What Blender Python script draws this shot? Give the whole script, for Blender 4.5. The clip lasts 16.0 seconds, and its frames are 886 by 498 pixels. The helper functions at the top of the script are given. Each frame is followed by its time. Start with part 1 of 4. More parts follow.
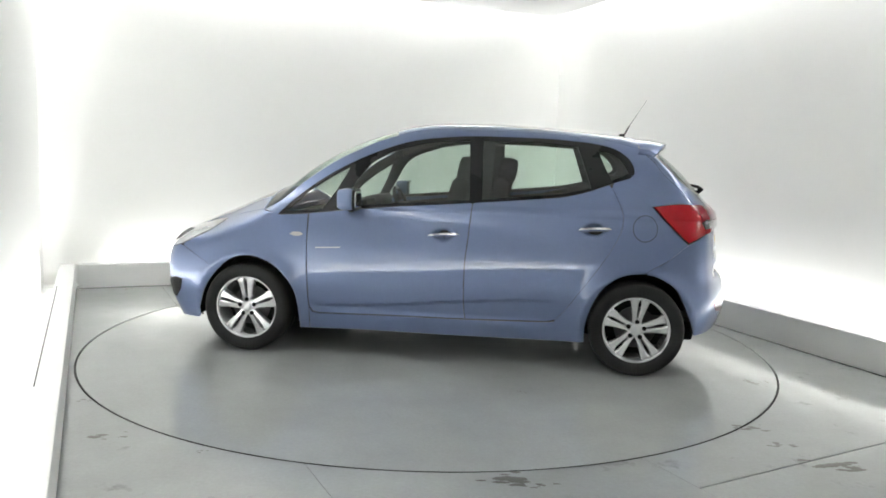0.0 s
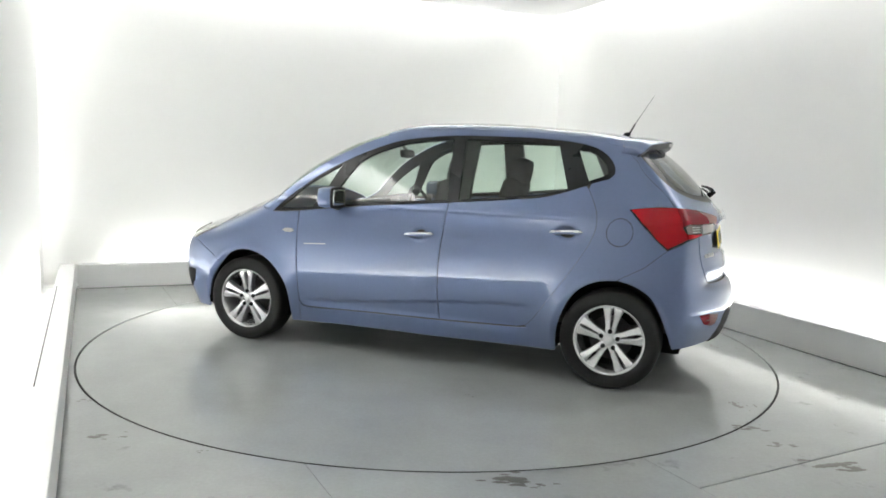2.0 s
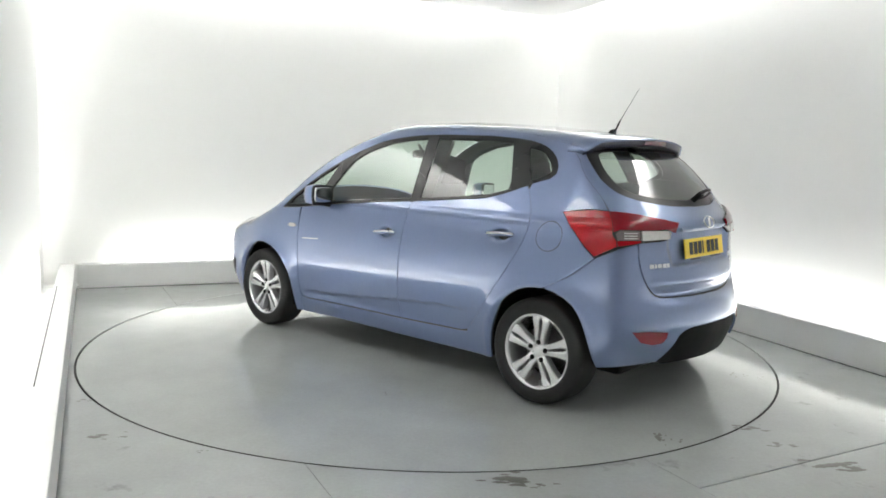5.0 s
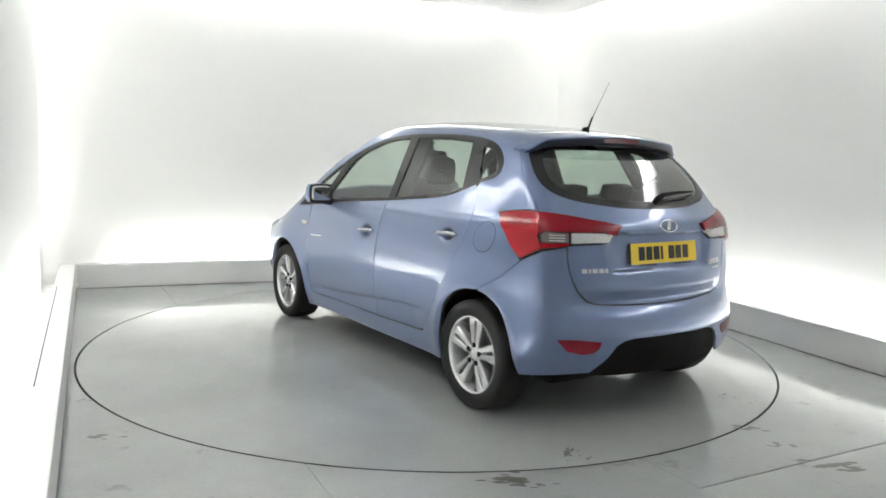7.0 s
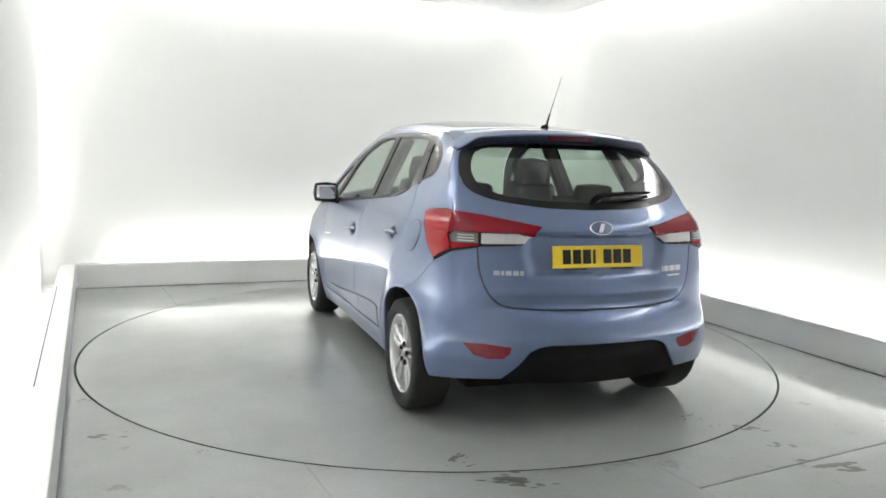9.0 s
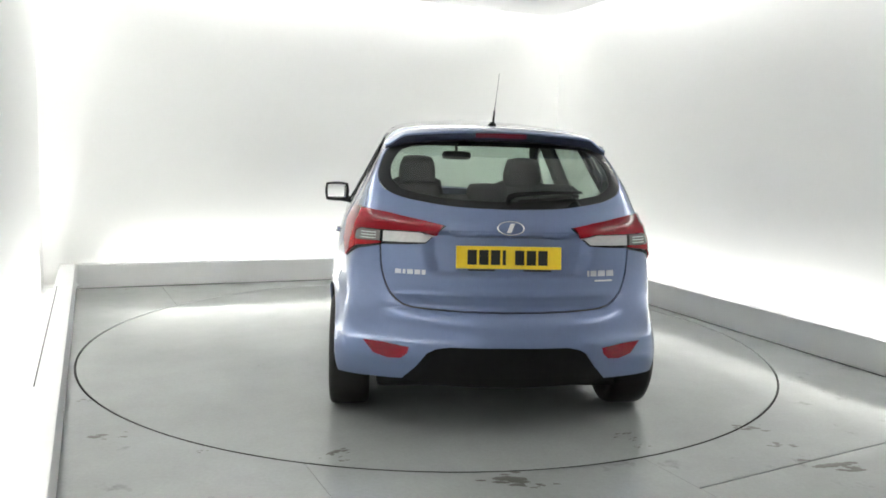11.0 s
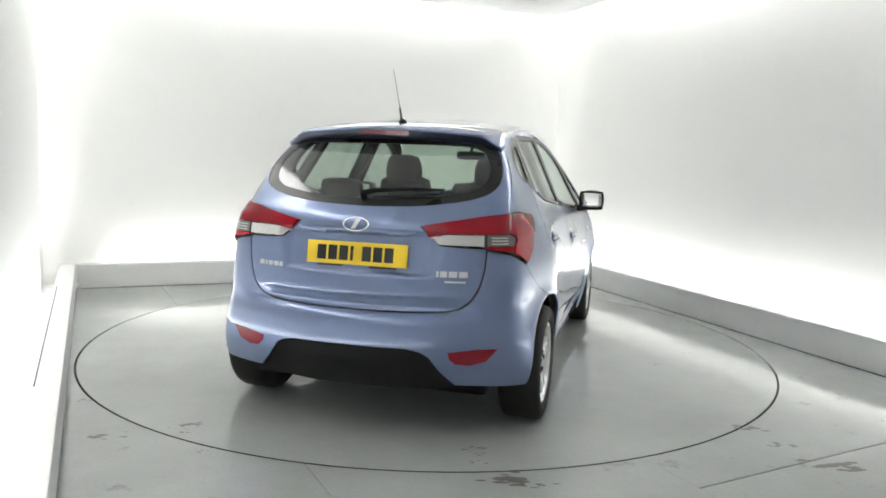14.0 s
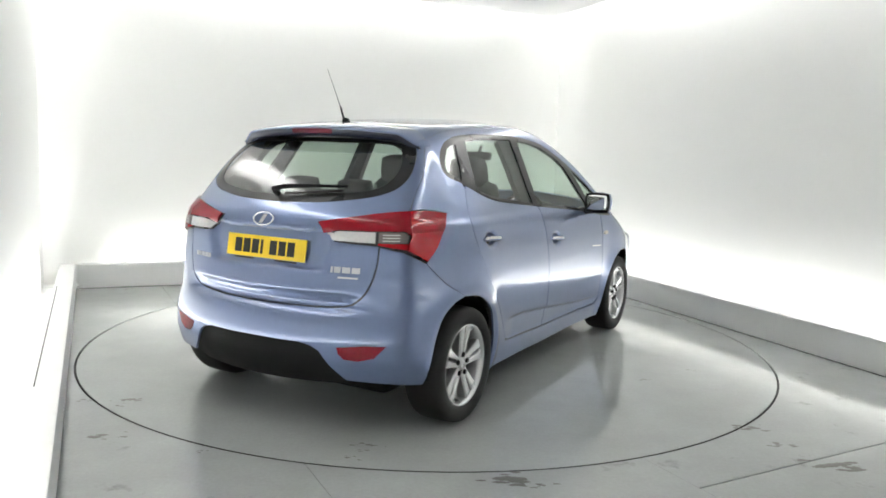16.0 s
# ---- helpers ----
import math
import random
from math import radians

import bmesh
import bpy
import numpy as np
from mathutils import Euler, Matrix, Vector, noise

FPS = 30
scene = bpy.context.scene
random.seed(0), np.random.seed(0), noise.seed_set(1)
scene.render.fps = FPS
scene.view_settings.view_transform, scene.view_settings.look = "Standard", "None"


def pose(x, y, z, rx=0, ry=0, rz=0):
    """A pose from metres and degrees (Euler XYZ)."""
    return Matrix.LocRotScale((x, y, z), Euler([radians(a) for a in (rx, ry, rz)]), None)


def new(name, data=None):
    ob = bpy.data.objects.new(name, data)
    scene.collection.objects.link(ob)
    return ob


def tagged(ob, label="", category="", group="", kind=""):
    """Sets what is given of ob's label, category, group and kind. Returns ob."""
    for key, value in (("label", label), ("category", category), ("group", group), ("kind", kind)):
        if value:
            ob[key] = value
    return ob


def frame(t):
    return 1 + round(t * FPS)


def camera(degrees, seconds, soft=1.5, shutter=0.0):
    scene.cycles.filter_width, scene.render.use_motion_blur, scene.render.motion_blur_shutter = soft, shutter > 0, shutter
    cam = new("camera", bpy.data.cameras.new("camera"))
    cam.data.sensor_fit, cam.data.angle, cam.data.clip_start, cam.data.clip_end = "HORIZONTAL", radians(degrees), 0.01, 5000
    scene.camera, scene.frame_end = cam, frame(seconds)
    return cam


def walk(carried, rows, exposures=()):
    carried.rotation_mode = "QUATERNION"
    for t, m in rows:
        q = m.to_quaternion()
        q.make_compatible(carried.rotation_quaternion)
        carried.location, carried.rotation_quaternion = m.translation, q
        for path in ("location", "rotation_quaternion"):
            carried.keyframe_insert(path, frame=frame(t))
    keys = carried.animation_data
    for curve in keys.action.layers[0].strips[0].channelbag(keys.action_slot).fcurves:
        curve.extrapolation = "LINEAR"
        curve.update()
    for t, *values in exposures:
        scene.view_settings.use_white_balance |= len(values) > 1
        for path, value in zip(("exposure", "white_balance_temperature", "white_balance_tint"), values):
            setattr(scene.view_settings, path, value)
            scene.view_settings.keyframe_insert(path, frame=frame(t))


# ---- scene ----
# ---- camera ----
cam = camera(60.92, 16.0, soft=1.7)
EYE = (0.0, -5.613, 1.394)
_yaw, _pitch, _roll = -0.0141, -0.1253, 0.0303
VIEW = pose(*EYE) @ Euler((math.pi / 2 + _pitch, 0, _yaw)).to_matrix().to_4x4() @ Euler((0, 0, _roll)).to_matrix().to_4x4()
walk(cam, [(0, VIEW), (16.0, VIEW)], [(0, 0.09, 6500, 10), (16.0, 0.09, 6500, 10)])

# ---- world and lights ----
ROOM = pose(0, 0, 0, 0, 0, 22)      # the booth stands at an angle to the view
ROOM_L = pose(0, 0, 0, 0, 0, 24.3)  # its left side is a little out of square
ROOM_F = pose(0, 0, 0, 0, 0, 27)    # and so are the floor sheets
HALF, BACK, FRONT = 2.56, 2.74, -6.3    # kerb faces, from the turntable's centre
HALF_L, BACK_L = 2.468, 2.84
KERB_H, KERB_W, TROUGH = 0.234, 0.14, 0.15
WALL = KERB_W + TROUGH
RAFT_Z, TOP_Z = 3.03, 3.42

world = bpy.data.worlds.new("world")
scene.world = world
world.use_nodes = True
world.node_tree.nodes["Background"].inputs[0].default_value = (1, 1, 1, 1)
world.node_tree.nodes["Background"].inputs[1].default_value = 0.02


def strip_lamp(name, place, aim, axis, length, width, watts, m0=ROOM, colour=(1.0, 0.988, 0.972)):
    """A tube lamp hidden in a cove: a long thin area lamp with its long side along axis."""
    data = bpy.data.lights.new(name, "AREA")
    data.shape, data.size, data.size_y, data.energy, data.color = "RECTANGLE", length, width, watts, colour
    ob = new(name, data)
    z = -Vector(aim).normalized()
    x = Vector(axis)
    m = Matrix((x, z.cross(x), z)).transposed().to_4x4()
    ob.matrix_world = m0 @ Matrix.Translation(place) @ m
    return ob


LOW, HIGH = 9.3, 18.0              # watts for each metre of tube
CLEAR_LOW, CLEAR_HIGH = 0.72, 0.95  # the tubes stop this far from the corners
for sx, half, back, m0 in ((-1, HALF_L, BACK_L, ROOM_L), (1, HALF, BACK, ROOM)):
    x = sx * (half + KERB_W + TROUGH * 0.28)
    for name, place, aim, stop, width, watts in (
        ("trough_lamp", (x, 0.03), (sx * 0.9, 0, 1), CLEAR_LOW, 0.05, LOW),
        ("cove_lamp", (sx * (half - 0.12), RAFT_Z + 0.10), (sx, 0, 0.0), CLEAR_HIGH, 0.06, HIGH),
    ):
        length = back - stop + WALL - FRONT - 0.3
        strip_lamp(name, (place[0], back + WALL - stop - length / 2, place[1]), aim, (0, 1, 0), length, width, watts * length * (1.0 if sx > 0 else 1.35 if watts == LOW else 0.92), m0)
length = 2 * (HALF + WALL - CLEAR_LOW)
strip_lamp("trough_lamp", (0, BACK + KERB_W + TROUGH * 0.28, 0.03), (0, 0.9, 1), (1, 0, 0), length, 0.05, LOW * length)
length = 2 * (HALF + WALL - CLEAR_HIGH)
strip_lamp("cove_lamp", (0, BACK - 0.12, RAFT_Z + 0.10), (0, 1, 0.0), (1, 0, 0), length, 0.06, HIGH * length)


# ---- materials ----
def material(name, colour, rough=0.5, metal=0.0, spec=0.5, coat=0.0, var=0.0, var_scale=3.0, bump=0.0, bump_scale=200.0, grain=0.0):
    """A plain surface with broad stains (var), fine grain and a little relief."""
    m = bpy.data.materials.new(name)
    m.use_nodes = True
    nt = m.node_tree
    b = nt.nodes["Principled BSDF"]
    b.inputs["Base Color"].default_value = (*colour, 1)
    b.inputs["Roughness"].default_value = rough
    b.inputs["Metallic"].default_value = metal
    b.inputs["Specular IOR Level"].default_value = spec
    b.inputs["Coat Weight"].default_value = coat
    b.inputs["Coat Roughness"].default_value = 0.03
    tc = nt.nodes.new("ShaderNodeTexCoord")
    if var or grain:
        n1 = nt.nodes.new("ShaderNodeTexNoise")
        n1.inputs["Scale"].default_value, n1.inputs["Detail"].default_value = var_scale, 6
        n2 = nt.nodes.new("ShaderNodeTexNoise")
        n2.inputs["Scale"].default_value, n2.inputs["Detail"].default_value = var_scale * 40, 3
        for n in (n1, n2):
            nt.links.new(tc.outputs["Object"], n.inputs["Vector"])
        a = nt.nodes.new("ShaderNodeMath")
        a.operation = "MULTIPLY_ADD"
        a.inputs[1].default_value, a.inputs[2].default_value = 2 * var, 1 - var
        nt.links.new(n1.outputs["Fac"], a.inputs[0])
        c = nt.nodes.new("ShaderNodeMath")
        c.operation = "MULTIPLY_ADD"
        c.inputs[1].default_value, c.inputs[2].default_value = 2 * grain, 1 - grain
        nt.links.new(n2.outputs["Fac"], c.inputs[0])
        p = nt.nodes.new("ShaderNodeMath")
        p.operation = "MULTIPLY"
        nt.links.new(a.outputs[0], p.inputs[0])
        nt.links.new(c.outputs[0], p.inputs[1])
        mix = nt.nodes.new("ShaderNodeVectorMath")
        mix.operation = "SCALE"
        mix.inputs[0].default_value = colour
        nt.links.new(p.outputs[0], mix.inputs["Scale"])
        nt.links.new(mix.outputs[0], b.inputs["Base Color"])
        r = nt.nodes.new("ShaderNodeMath")
        r.operation = "MULTIPLY_ADD"
        r.inputs[1].default_value, r.inputs[2].default_value = rough * 0.5, rough * 0.75
        nt.links.new(n1.outputs["Fac"], r.inputs[0])
        nt.links.new(r.outputs[0], b.inputs["Roughness"])
    if bump:
        n3 = nt.nodes.new("ShaderNodeTexNoise")
        n3.inputs["Scale"].default_value, n3.inputs["Detail"].default_value = bump_scale, 4
        nt.links.new(tc.outputs["Object"], n3.inputs["Vector"])
        bp = nt.nodes.new("ShaderNodeBump")
        bp.inputs["Strength"].default_value, bp.inputs["Distance"].default_value = bump, 0.002
        nt.links.new(n3.outputs["Fac"], bp.inputs["Height"])
        nt.links.new(bp.outputs[0], b.inputs["Normal"])
    return m


def floor_material(name, colour, offset, clean=0.0):
    """Grey floor paint under a worn gloss, with wet smears, scuffs and dark dirt spots."""
    m = bpy.data.materials.new(name)
    m.use_nodes = True
    nt = m.node_tree
    b = nt.nodes["Principled BSDF"]
    tc = nt.nodes.new("ShaderNodeTexCoord")
    mp = nt.nodes.new("ShaderNodeMapping")
    mp.inputs["Location"].default_value = offset
    nt.links.new(tc.outputs["Object"], mp.inputs["Vector"])

    def noise_node(scale, detail, rough=0.55):
        n = nt.nodes.new("ShaderNodeTexNoise")
        n.inputs["Scale"].default_value, n.inputs["Detail"].default_value, n.inputs["Roughness"].default_value = scale, detail, rough
        nt.links.new(mp.outputs[0], n.inputs["Vector"])
        return n

    def ramp(src, *stops):
        r = nt.nodes.new("ShaderNodeValToRGB")
        el = r.color_ramp.elements
        while len(el) < len(stops):
            el.new(0.5)
        for e, (pos, v) in zip(el, stops):
            e.position, e.color = pos, (v, v, v, 1)
        nt.links.new(src, r.inputs[0])
        return r

    def times(a, c):
        n = nt.nodes.new("ShaderNodeMix")
        n.data_type, n.blend_type = "RGBA", "MULTIPLY"
        n.inputs[0].default_value = 1
        nt.links.new(a, n.inputs[6])
        nt.links.new(c, n.inputs[7])
        return n.outputs[2]

    broad = ramp(noise_node(1.3, 7, 0.62).outputs["Fac"], (0.3, 0.89), (0.7, 1.08))
    fine = ramp(noise_node(55, 5).outputs["Fac"], (0.3, 0.96), (0.7, 1.03))
    dirt = ramp(noise_node(4.2, 8, 0.62).outputs["Fac"], (0.0, 0.55 + 0.41 * clean), (0.30, 0.72 + 0.25 * clean), (0.38, 1.0))
    base = nt.nodes.new("ShaderNodeRGB")
    base.outputs[0].default_value = (*colour, 1)
    col = times(times(times(base.outputs[0], broad.outputs[0]), fine.outputs[0]), dirt.outputs[0])
    nt.links.new(col, b.inputs["Base Color"])
    gloss = ramp(noise_node(1.9, 6, 0.58).outputs["Fac"], (0.36, 0.05), (0.62, 0.16))
    nt.links.new(gloss.outputs[0], b.inputs["Roughness"])
    b.inputs["Specular IOR Level"].default_value = 0.62
    bp = nt.nodes.new("ShaderNodeBump")
    bp.inputs["Strength"].default_value, bp.inputs["Distance"].default_value = 0.07, 0.003
    nt.links.new(noise_node(7, 4).outputs["Fac"], bp.inputs["Height"])
    nt.links.new(bp.outputs[0], b.inputs["Normal"])
    return m


M_WALL = material("white_wall_paint", (0.87, 0.88, 0.86), 0.6, var=0.015, var_scale=0.8, grain=0.01, bump=0.05, bump_scale=90)
# unseen wall behind the camera, added; its grey sets how much light returns
M_UNSEEN_FRONT = material("unseen_front_wall_grey", (0.50, 0.505, 0.51), 0.7, var=0.05, var_scale=1.0)
M_CEIL = material("white_ceiling_paint", (0.86, 0.86, 0.865), 0.7, var=0.02, var_scale=1.0)
M_KERB = material("white_kerb_paint", (0.86, 0.865, 0.85), 0.5, var=0.05, var_scale=2.0, grain=0.03)
M_FLOOR = floor_material("grey_floor_paint", (0.385, 0.402, 0.396), (0, 0, 0))
M_DISC = floor_material("grey_disc_paint", (0.385, 0.402, 0.396), (7.3, 2.1, 0), 1.0)
M_GAP = material("dark_gap", (0.012, 0.012, 0.012), 0.8)


# ---- mesh helpers ----
def mesh_object(name, verts, faces, mat, parent=None, smooth=False, label=""):
    me = bpy.data.meshes.new(name)
    me.from_pydata([tuple(v) for v in verts], [], faces)
    me.materials.append(mat)
    if smooth:
        me.polygons.foreach_set("use_smooth", [True] * len(me.polygons))
    me.update()
    ob = new(name, me)
    if parent:
        ob.parent = parent
    if label:
        tagged(ob, label)
    return ob


def part(name, bm, mat, parent=None, label="", smooth=False):
    """Links a bmesh as one mesh object under a thing or a part."""
    me = bpy.data.meshes.new(name)
    if smooth:
        for f in bm.faces:
            f.smooth = True
    bm.to_mesh(me)
    bm.free()
    me.materials.append(mat)
    ob = new(name, me)
    if parent:
        ob.parent = parent
    if label:
        tagged(ob, label)
    return ob


def add_box(bm, x0, x1, y0, y1, z0, z1, m=None, bevel=0.0):
    made = bmesh.ops.create_cube(bm, size=1.0, matrix=(m or Matrix()) @ Matrix.Translation(((x0 + x1) / 2, (y0 + y1) / 2, (z0 + z1) / 2)) @ Matrix.Diagonal((x1 - x0, y1 - y0, z1 - z0, 1)))
    if bevel:
        edges = list({e for v in made["verts"] for e in v.link_edges})
        bmesh.ops.bevel(bm, geom=edges, offset=bevel, segments=2, affect="EDGES", profile=0.6)


def box_object(name, dims, mat, m=None, bevel=0.0, parent=None, label=""):
    bm = bmesh.new()
    add_box(bm, *dims, m=m, bevel=bevel)
    return part(name, bm, mat, parent, label)


# ---- the booth ----
OUT, OUT_L = HALF + WALL, HALF_L + WALL
DISC_R = 2.433
T_WALL = 0.12


def booth():
    for name, dims, m in (
        ("wall_back", (-OUT - T_WALL, OUT + T_WALL, BACK + WALL, BACK + WALL + T_WALL, -0.1, TOP_Z), ROOM),
        ("wall_left", (-OUT_L - T_WALL, -OUT_L, FRONT - 0.1, BACK_L + WALL + 0.05, -0.1, TOP_Z), ROOM_L),
        ("wall_right", (OUT, OUT + T_WALL, FRONT, BACK + WALL, -0.1, TOP_Z), ROOM),
        # added to close the room behind the view; greyer to hold back fill light
        ("unseen_wall_front", (-OUT_L - T_WALL, OUT + T_WALL, FRONT - T_WALL, FRONT, -0.1, TOP_Z), ROOM),
    ):
        tagged(box_object(name, dims, M_UNSEEN_FRONT if name == "unseen_wall_front" else M_WALL, m), "smooth matt white studio wall, evenly lit", "wall", kind="structure")
    tagged(box_object("ceiling", (-OUT - T_WALL, OUT + T_WALL, FRONT - T_WALL, BACK + WALL + T_WALL, TOP_Z, TOP_Z + 0.1), M_CEIL, ROOM), "white upper ceiling above the hanging panel", "ceiling", kind="structure")
    tagged(box_object("ceiling_raft", (-HALF_L, HALF, FRONT + 0.004, BACK, RAFT_Z, RAFT_Z + 0.04), M_CEIL, ROOM, 0.004), "hanging white ceiling panel with hidden edge lights", "ceiling", kind="structure")
    for name, dims, m in (
        ("kerb_back", (-HALF, HALF, BACK, BACK + KERB_W, 0, KERB_H), ROOM),
        ("kerb_left", (-HALF_L - KERB_W, -HALF_L, FRONT + 0.1, BACK_L + 0.06, 0, KERB_H + 0.002), ROOM_L),
        ("kerb_right", (HALF + 0.001, HALF + KERB_W, FRONT + 0.004, BACK + KERB_W, 0, KERB_H + 0.002), ROOM),
    ):
        tagged(box_object(name, dims, M_KERB, m, 0.006), "low white kerb hiding a light trough", "kerb", kind="structure")
    for name, dims, m in (
        ("edge_seal", (-HALF_L - KERB_W + 0.022, -HALF_L - KERB_W + 0.027, -1.15, 1.65, KERB_H - 0.01, KERB_H + 0.005), ROOM_L),
        ("foot_seal_back", (-HALF + 0.02, HALF - 0.01, BACK - 0.006, BACK - 0.0005, 0.0005, 0.004), ROOM),
        ("foot_seal_right", (HALF - 0.0045, HALF + 0.0005, FRONT + 0.1, BACK - 0.02, 0.0005, 0.004), ROOM),
    ):
        tagged(box_object(name, dims, M_GAP, m), "thin dark seal along the kerb", "seal", kind="structure")
    bm = bmesh.new()
    add_box(bm, -OUT - T_WALL, OUT + T_WALL, FRONT - T_WALL, BACK + WALL + T_WALL, -0.25, -0.1, ROOM)
    tagged(part("slab", bm, M_GAP), "dark slab below the floor sheets", "floor", kind="structure")
    for name, dims, m in (
        ("trough_back", (-OUT - 0.06, OUT, BACK + KERB_W, BACK + WALL, -0.1, 0.0), ROOM),
        ("trough_left", (-OUT_L, -HALF_L - KERB_W, FRONT, BACK_L + KERB_W - 0.01, -0.1, -0.003), ROOM_L),
        ("trough_right", (HALF + KERB_W, OUT, FRONT, BACK + KERB_W - 0.001, -0.1, 0.0), ROOM),
    ):
        tagged(box_object(name, dims, M_WALL, m), "white floor of the light trough", "trough", kind="structure")


def floor_sheets():
    """Painted sheets with open joints, cut off under the kerbs, and a round hole for the turntable."""
    from mathutils.geometry import delaunay_2d_cdt
    floor = tagged(new("floor"), "glossy grey painted floor with scuffs and open joints", "floor", kind="structure")
    r = DISC_R + 0.007
    n = 256
    cuts = []           # each room side: an outward direction and its distance, in the sheets' own frame
    for m, nx, ny, reach in ((ROOM, 1, 0, HALF + 0.05), (ROOM, 0, 1, BACK + 0.05), (ROOM_L, -1, 0, HALF_L + 0.05), (ROOM, 0, -1, -FRONT - 0.01)):
        q = (ROOM_F.inverted() @ m).to_3x3() @ Vector((nx, ny, 0))
        cuts.append((q.xy, reach))
    west, east, south, north = -3.4, 3.4, -7.2, 3.6
    for x0, x1, y0, y1 in ((west, -1.566, south, north), (-1.566, -0.10, south, north), (-0.10, east, -2.795, north), (-0.10, east, south, -2.795)):
        g = 0.0045 if x0 > -1 else 0.0012
        a, b, c, d = x0 + 0.0012, x1 - 0.0012, y0 + g, y1 - g
        pts = [Vector((a, c)), Vector((b, c)), Vector((b, d)), Vector((a, d))]
        edges = [(0, 1), (1, 2), (2, 3), (3, 0)]
        for q, reach in cuts:
            k = len(pts)
            t = Vector((-q.y, q.x)) * 12
            pts += [q * reach - t, q * reach + t]
            edges.append((k, k + 1))
        if y1 > -2.7:
            k = len(pts)
            pts += [Vector((r * math.cos(i * math.tau / n), r * math.sin(i * math.tau / n))) for i in range(n)]
            edges += [(k + i, k + (i + 1) % n) for i in range(n)]
        vs, _, fs, *_ = delaunay_2d_cdt(pts, edges, [], 0, 1e-6)
        keep = []
        for f in fs:
            m = sum((vs[i] for i in f), Vector((0, 0))) / 3
            if a < m.x < b and c < m.y < d and m.length > r - 1e-4 and all(m.dot(q) < reach for q, reach in cuts):
                keep.append(f)
        bm = bmesh.new()
        bv = [bm.verts.new((v.x, v.y, 0)) for v in vs]
        for f in keep:
            bm.faces.new([bv[i] for i in f])
        bmesh.ops.delete(bm, geom=[v for v in bm.verts if not v.link_faces], context="VERTS")
        ext = bmesh.ops.extrude_face_region(bm, geom=list(bm.faces))
        bmesh.ops.translate(bm, vec=(0, 0, -0.02), verts=[v for v in ext["geom"] if isinstance(v, bmesh.types.BMVert)])
        bmesh.ops.recalc_face_normals(bm, faces=bm.faces)
        bmesh.ops.transform(bm, matrix=ROOM_F, verts=bm.verts)
        part("floor_sheet", bm, M_FLOOR, floor)


def turntable():
    table = tagged(new("turntable"), "round grey painted turntable set flush in the floor", "turntable")
    bm = bmesh.new()
    bmesh.ops.create_cone(bm, cap_ends=True, segments=256, radius1=DISC_R - 0.007, radius2=DISC_R - 0.007, depth=0.03, matrix=Matrix.Translation((0, 0, -0.015)))
    part("disc", bm, M_DISC, table)
    n = 256
    vs = [(r * math.cos(math.tau * i / n), r * math.sin(math.tau * i / n), z) for i in range(n) for r, z in ((DISC_R - 0.0065, -0.012), (DISC_R - 0.0065, -0.001), (DISC_R - 0.001, -0.001), (DISC_R - 0.001, -0.012))]
    fs = [(4 * i + k, 4 * i + k + 1, 4 * ((i + 1) % n) + k + 1, 4 * ((i + 1) % n) + k) for i in range(n) for k in range(3)]
    mesh_object("edge_ring", vs, fs, M_GAP, table, label="thin dark edge ring")
    return table


booth()
floor_sheets()
TURNTABLE = turntable()


def dirt_patches():
    """Dried mud scuffs: thin ragged flakes on the floor, and on the disc, with which they turn."""
    mud = material("dried_mud", (0.080, 0.075, 0.066), 0.45, var=0.3, var_scale=12, grain=0.3)
    spots = [(-1.53, -2.11, 0.13, 0, 5), (0.36, -2.50, 0.17, 0, 12), (0.47, -2.55, 0.08, 0, 4), (1.72, -1.78, 0.13, 0, 5), (1.78, -2.02, 0.10, 0, 4), (1.93, -2.27, 0.20, 0, 9), (-1.88, -1.61, 0.06, 0, 3), (-1.04, -2.27, 0.04, 0, 2)]
    spots += [(-1.62, -1.59, 0.11, 1, 6), (-1.66, -1.69, 0.06, 1, 3), (-0.28, -2.15, 0.07, 1, 4), (-0.30, -2.22, 0.05, 1, 3), (-0.36, -2.30, 0.06, 1, 3), (1.41, -0.95, 0.09, 1, 3), (-1.38, -0.07, 0.05, 1, 2), (1.76, -0.69, 0.08, 1, 3)]
    rng = random.Random(5)
    for x, y, size, on_disc, count in spots:
        vs, fs = [], []
        for _ in range(count * 2):
            cx, cy = x + rng.gauss(0, size * 0.42), y + rng.gauss(0, size * 0.18)
            r = size * rng.uniform(0.02, 0.13)
            n = 15
            a0 = rng.uniform(0, 6)
            k = len(vs)
            vs += [(cx, cy, 0.0013)] + [(cx + r * 2.3 * rng.uniform(0.5, 1.2) * math.cos(a0 + math.tau * i / n), cy + r * rng.uniform(0.45, 1.1) * math.sin(a0 + math.tau * i / n), 0.0007) for i in range(n)]
            fs += [(k, k + 1 + i, k + 1 + (i + 1) % n) for i in range(n)]
        if on_disc:
            tagged(mesh_object("mud_mark", vs, fs, mud, TURNTABLE), "dark dried mud marks", kind="stuff")
        else:
            tagged(mesh_object("mud_mark", vs, fs, mud), "dark dried mud marks on the grey floor", "dirt", "mud marks on the floor", "stuff")


dirt_patches()


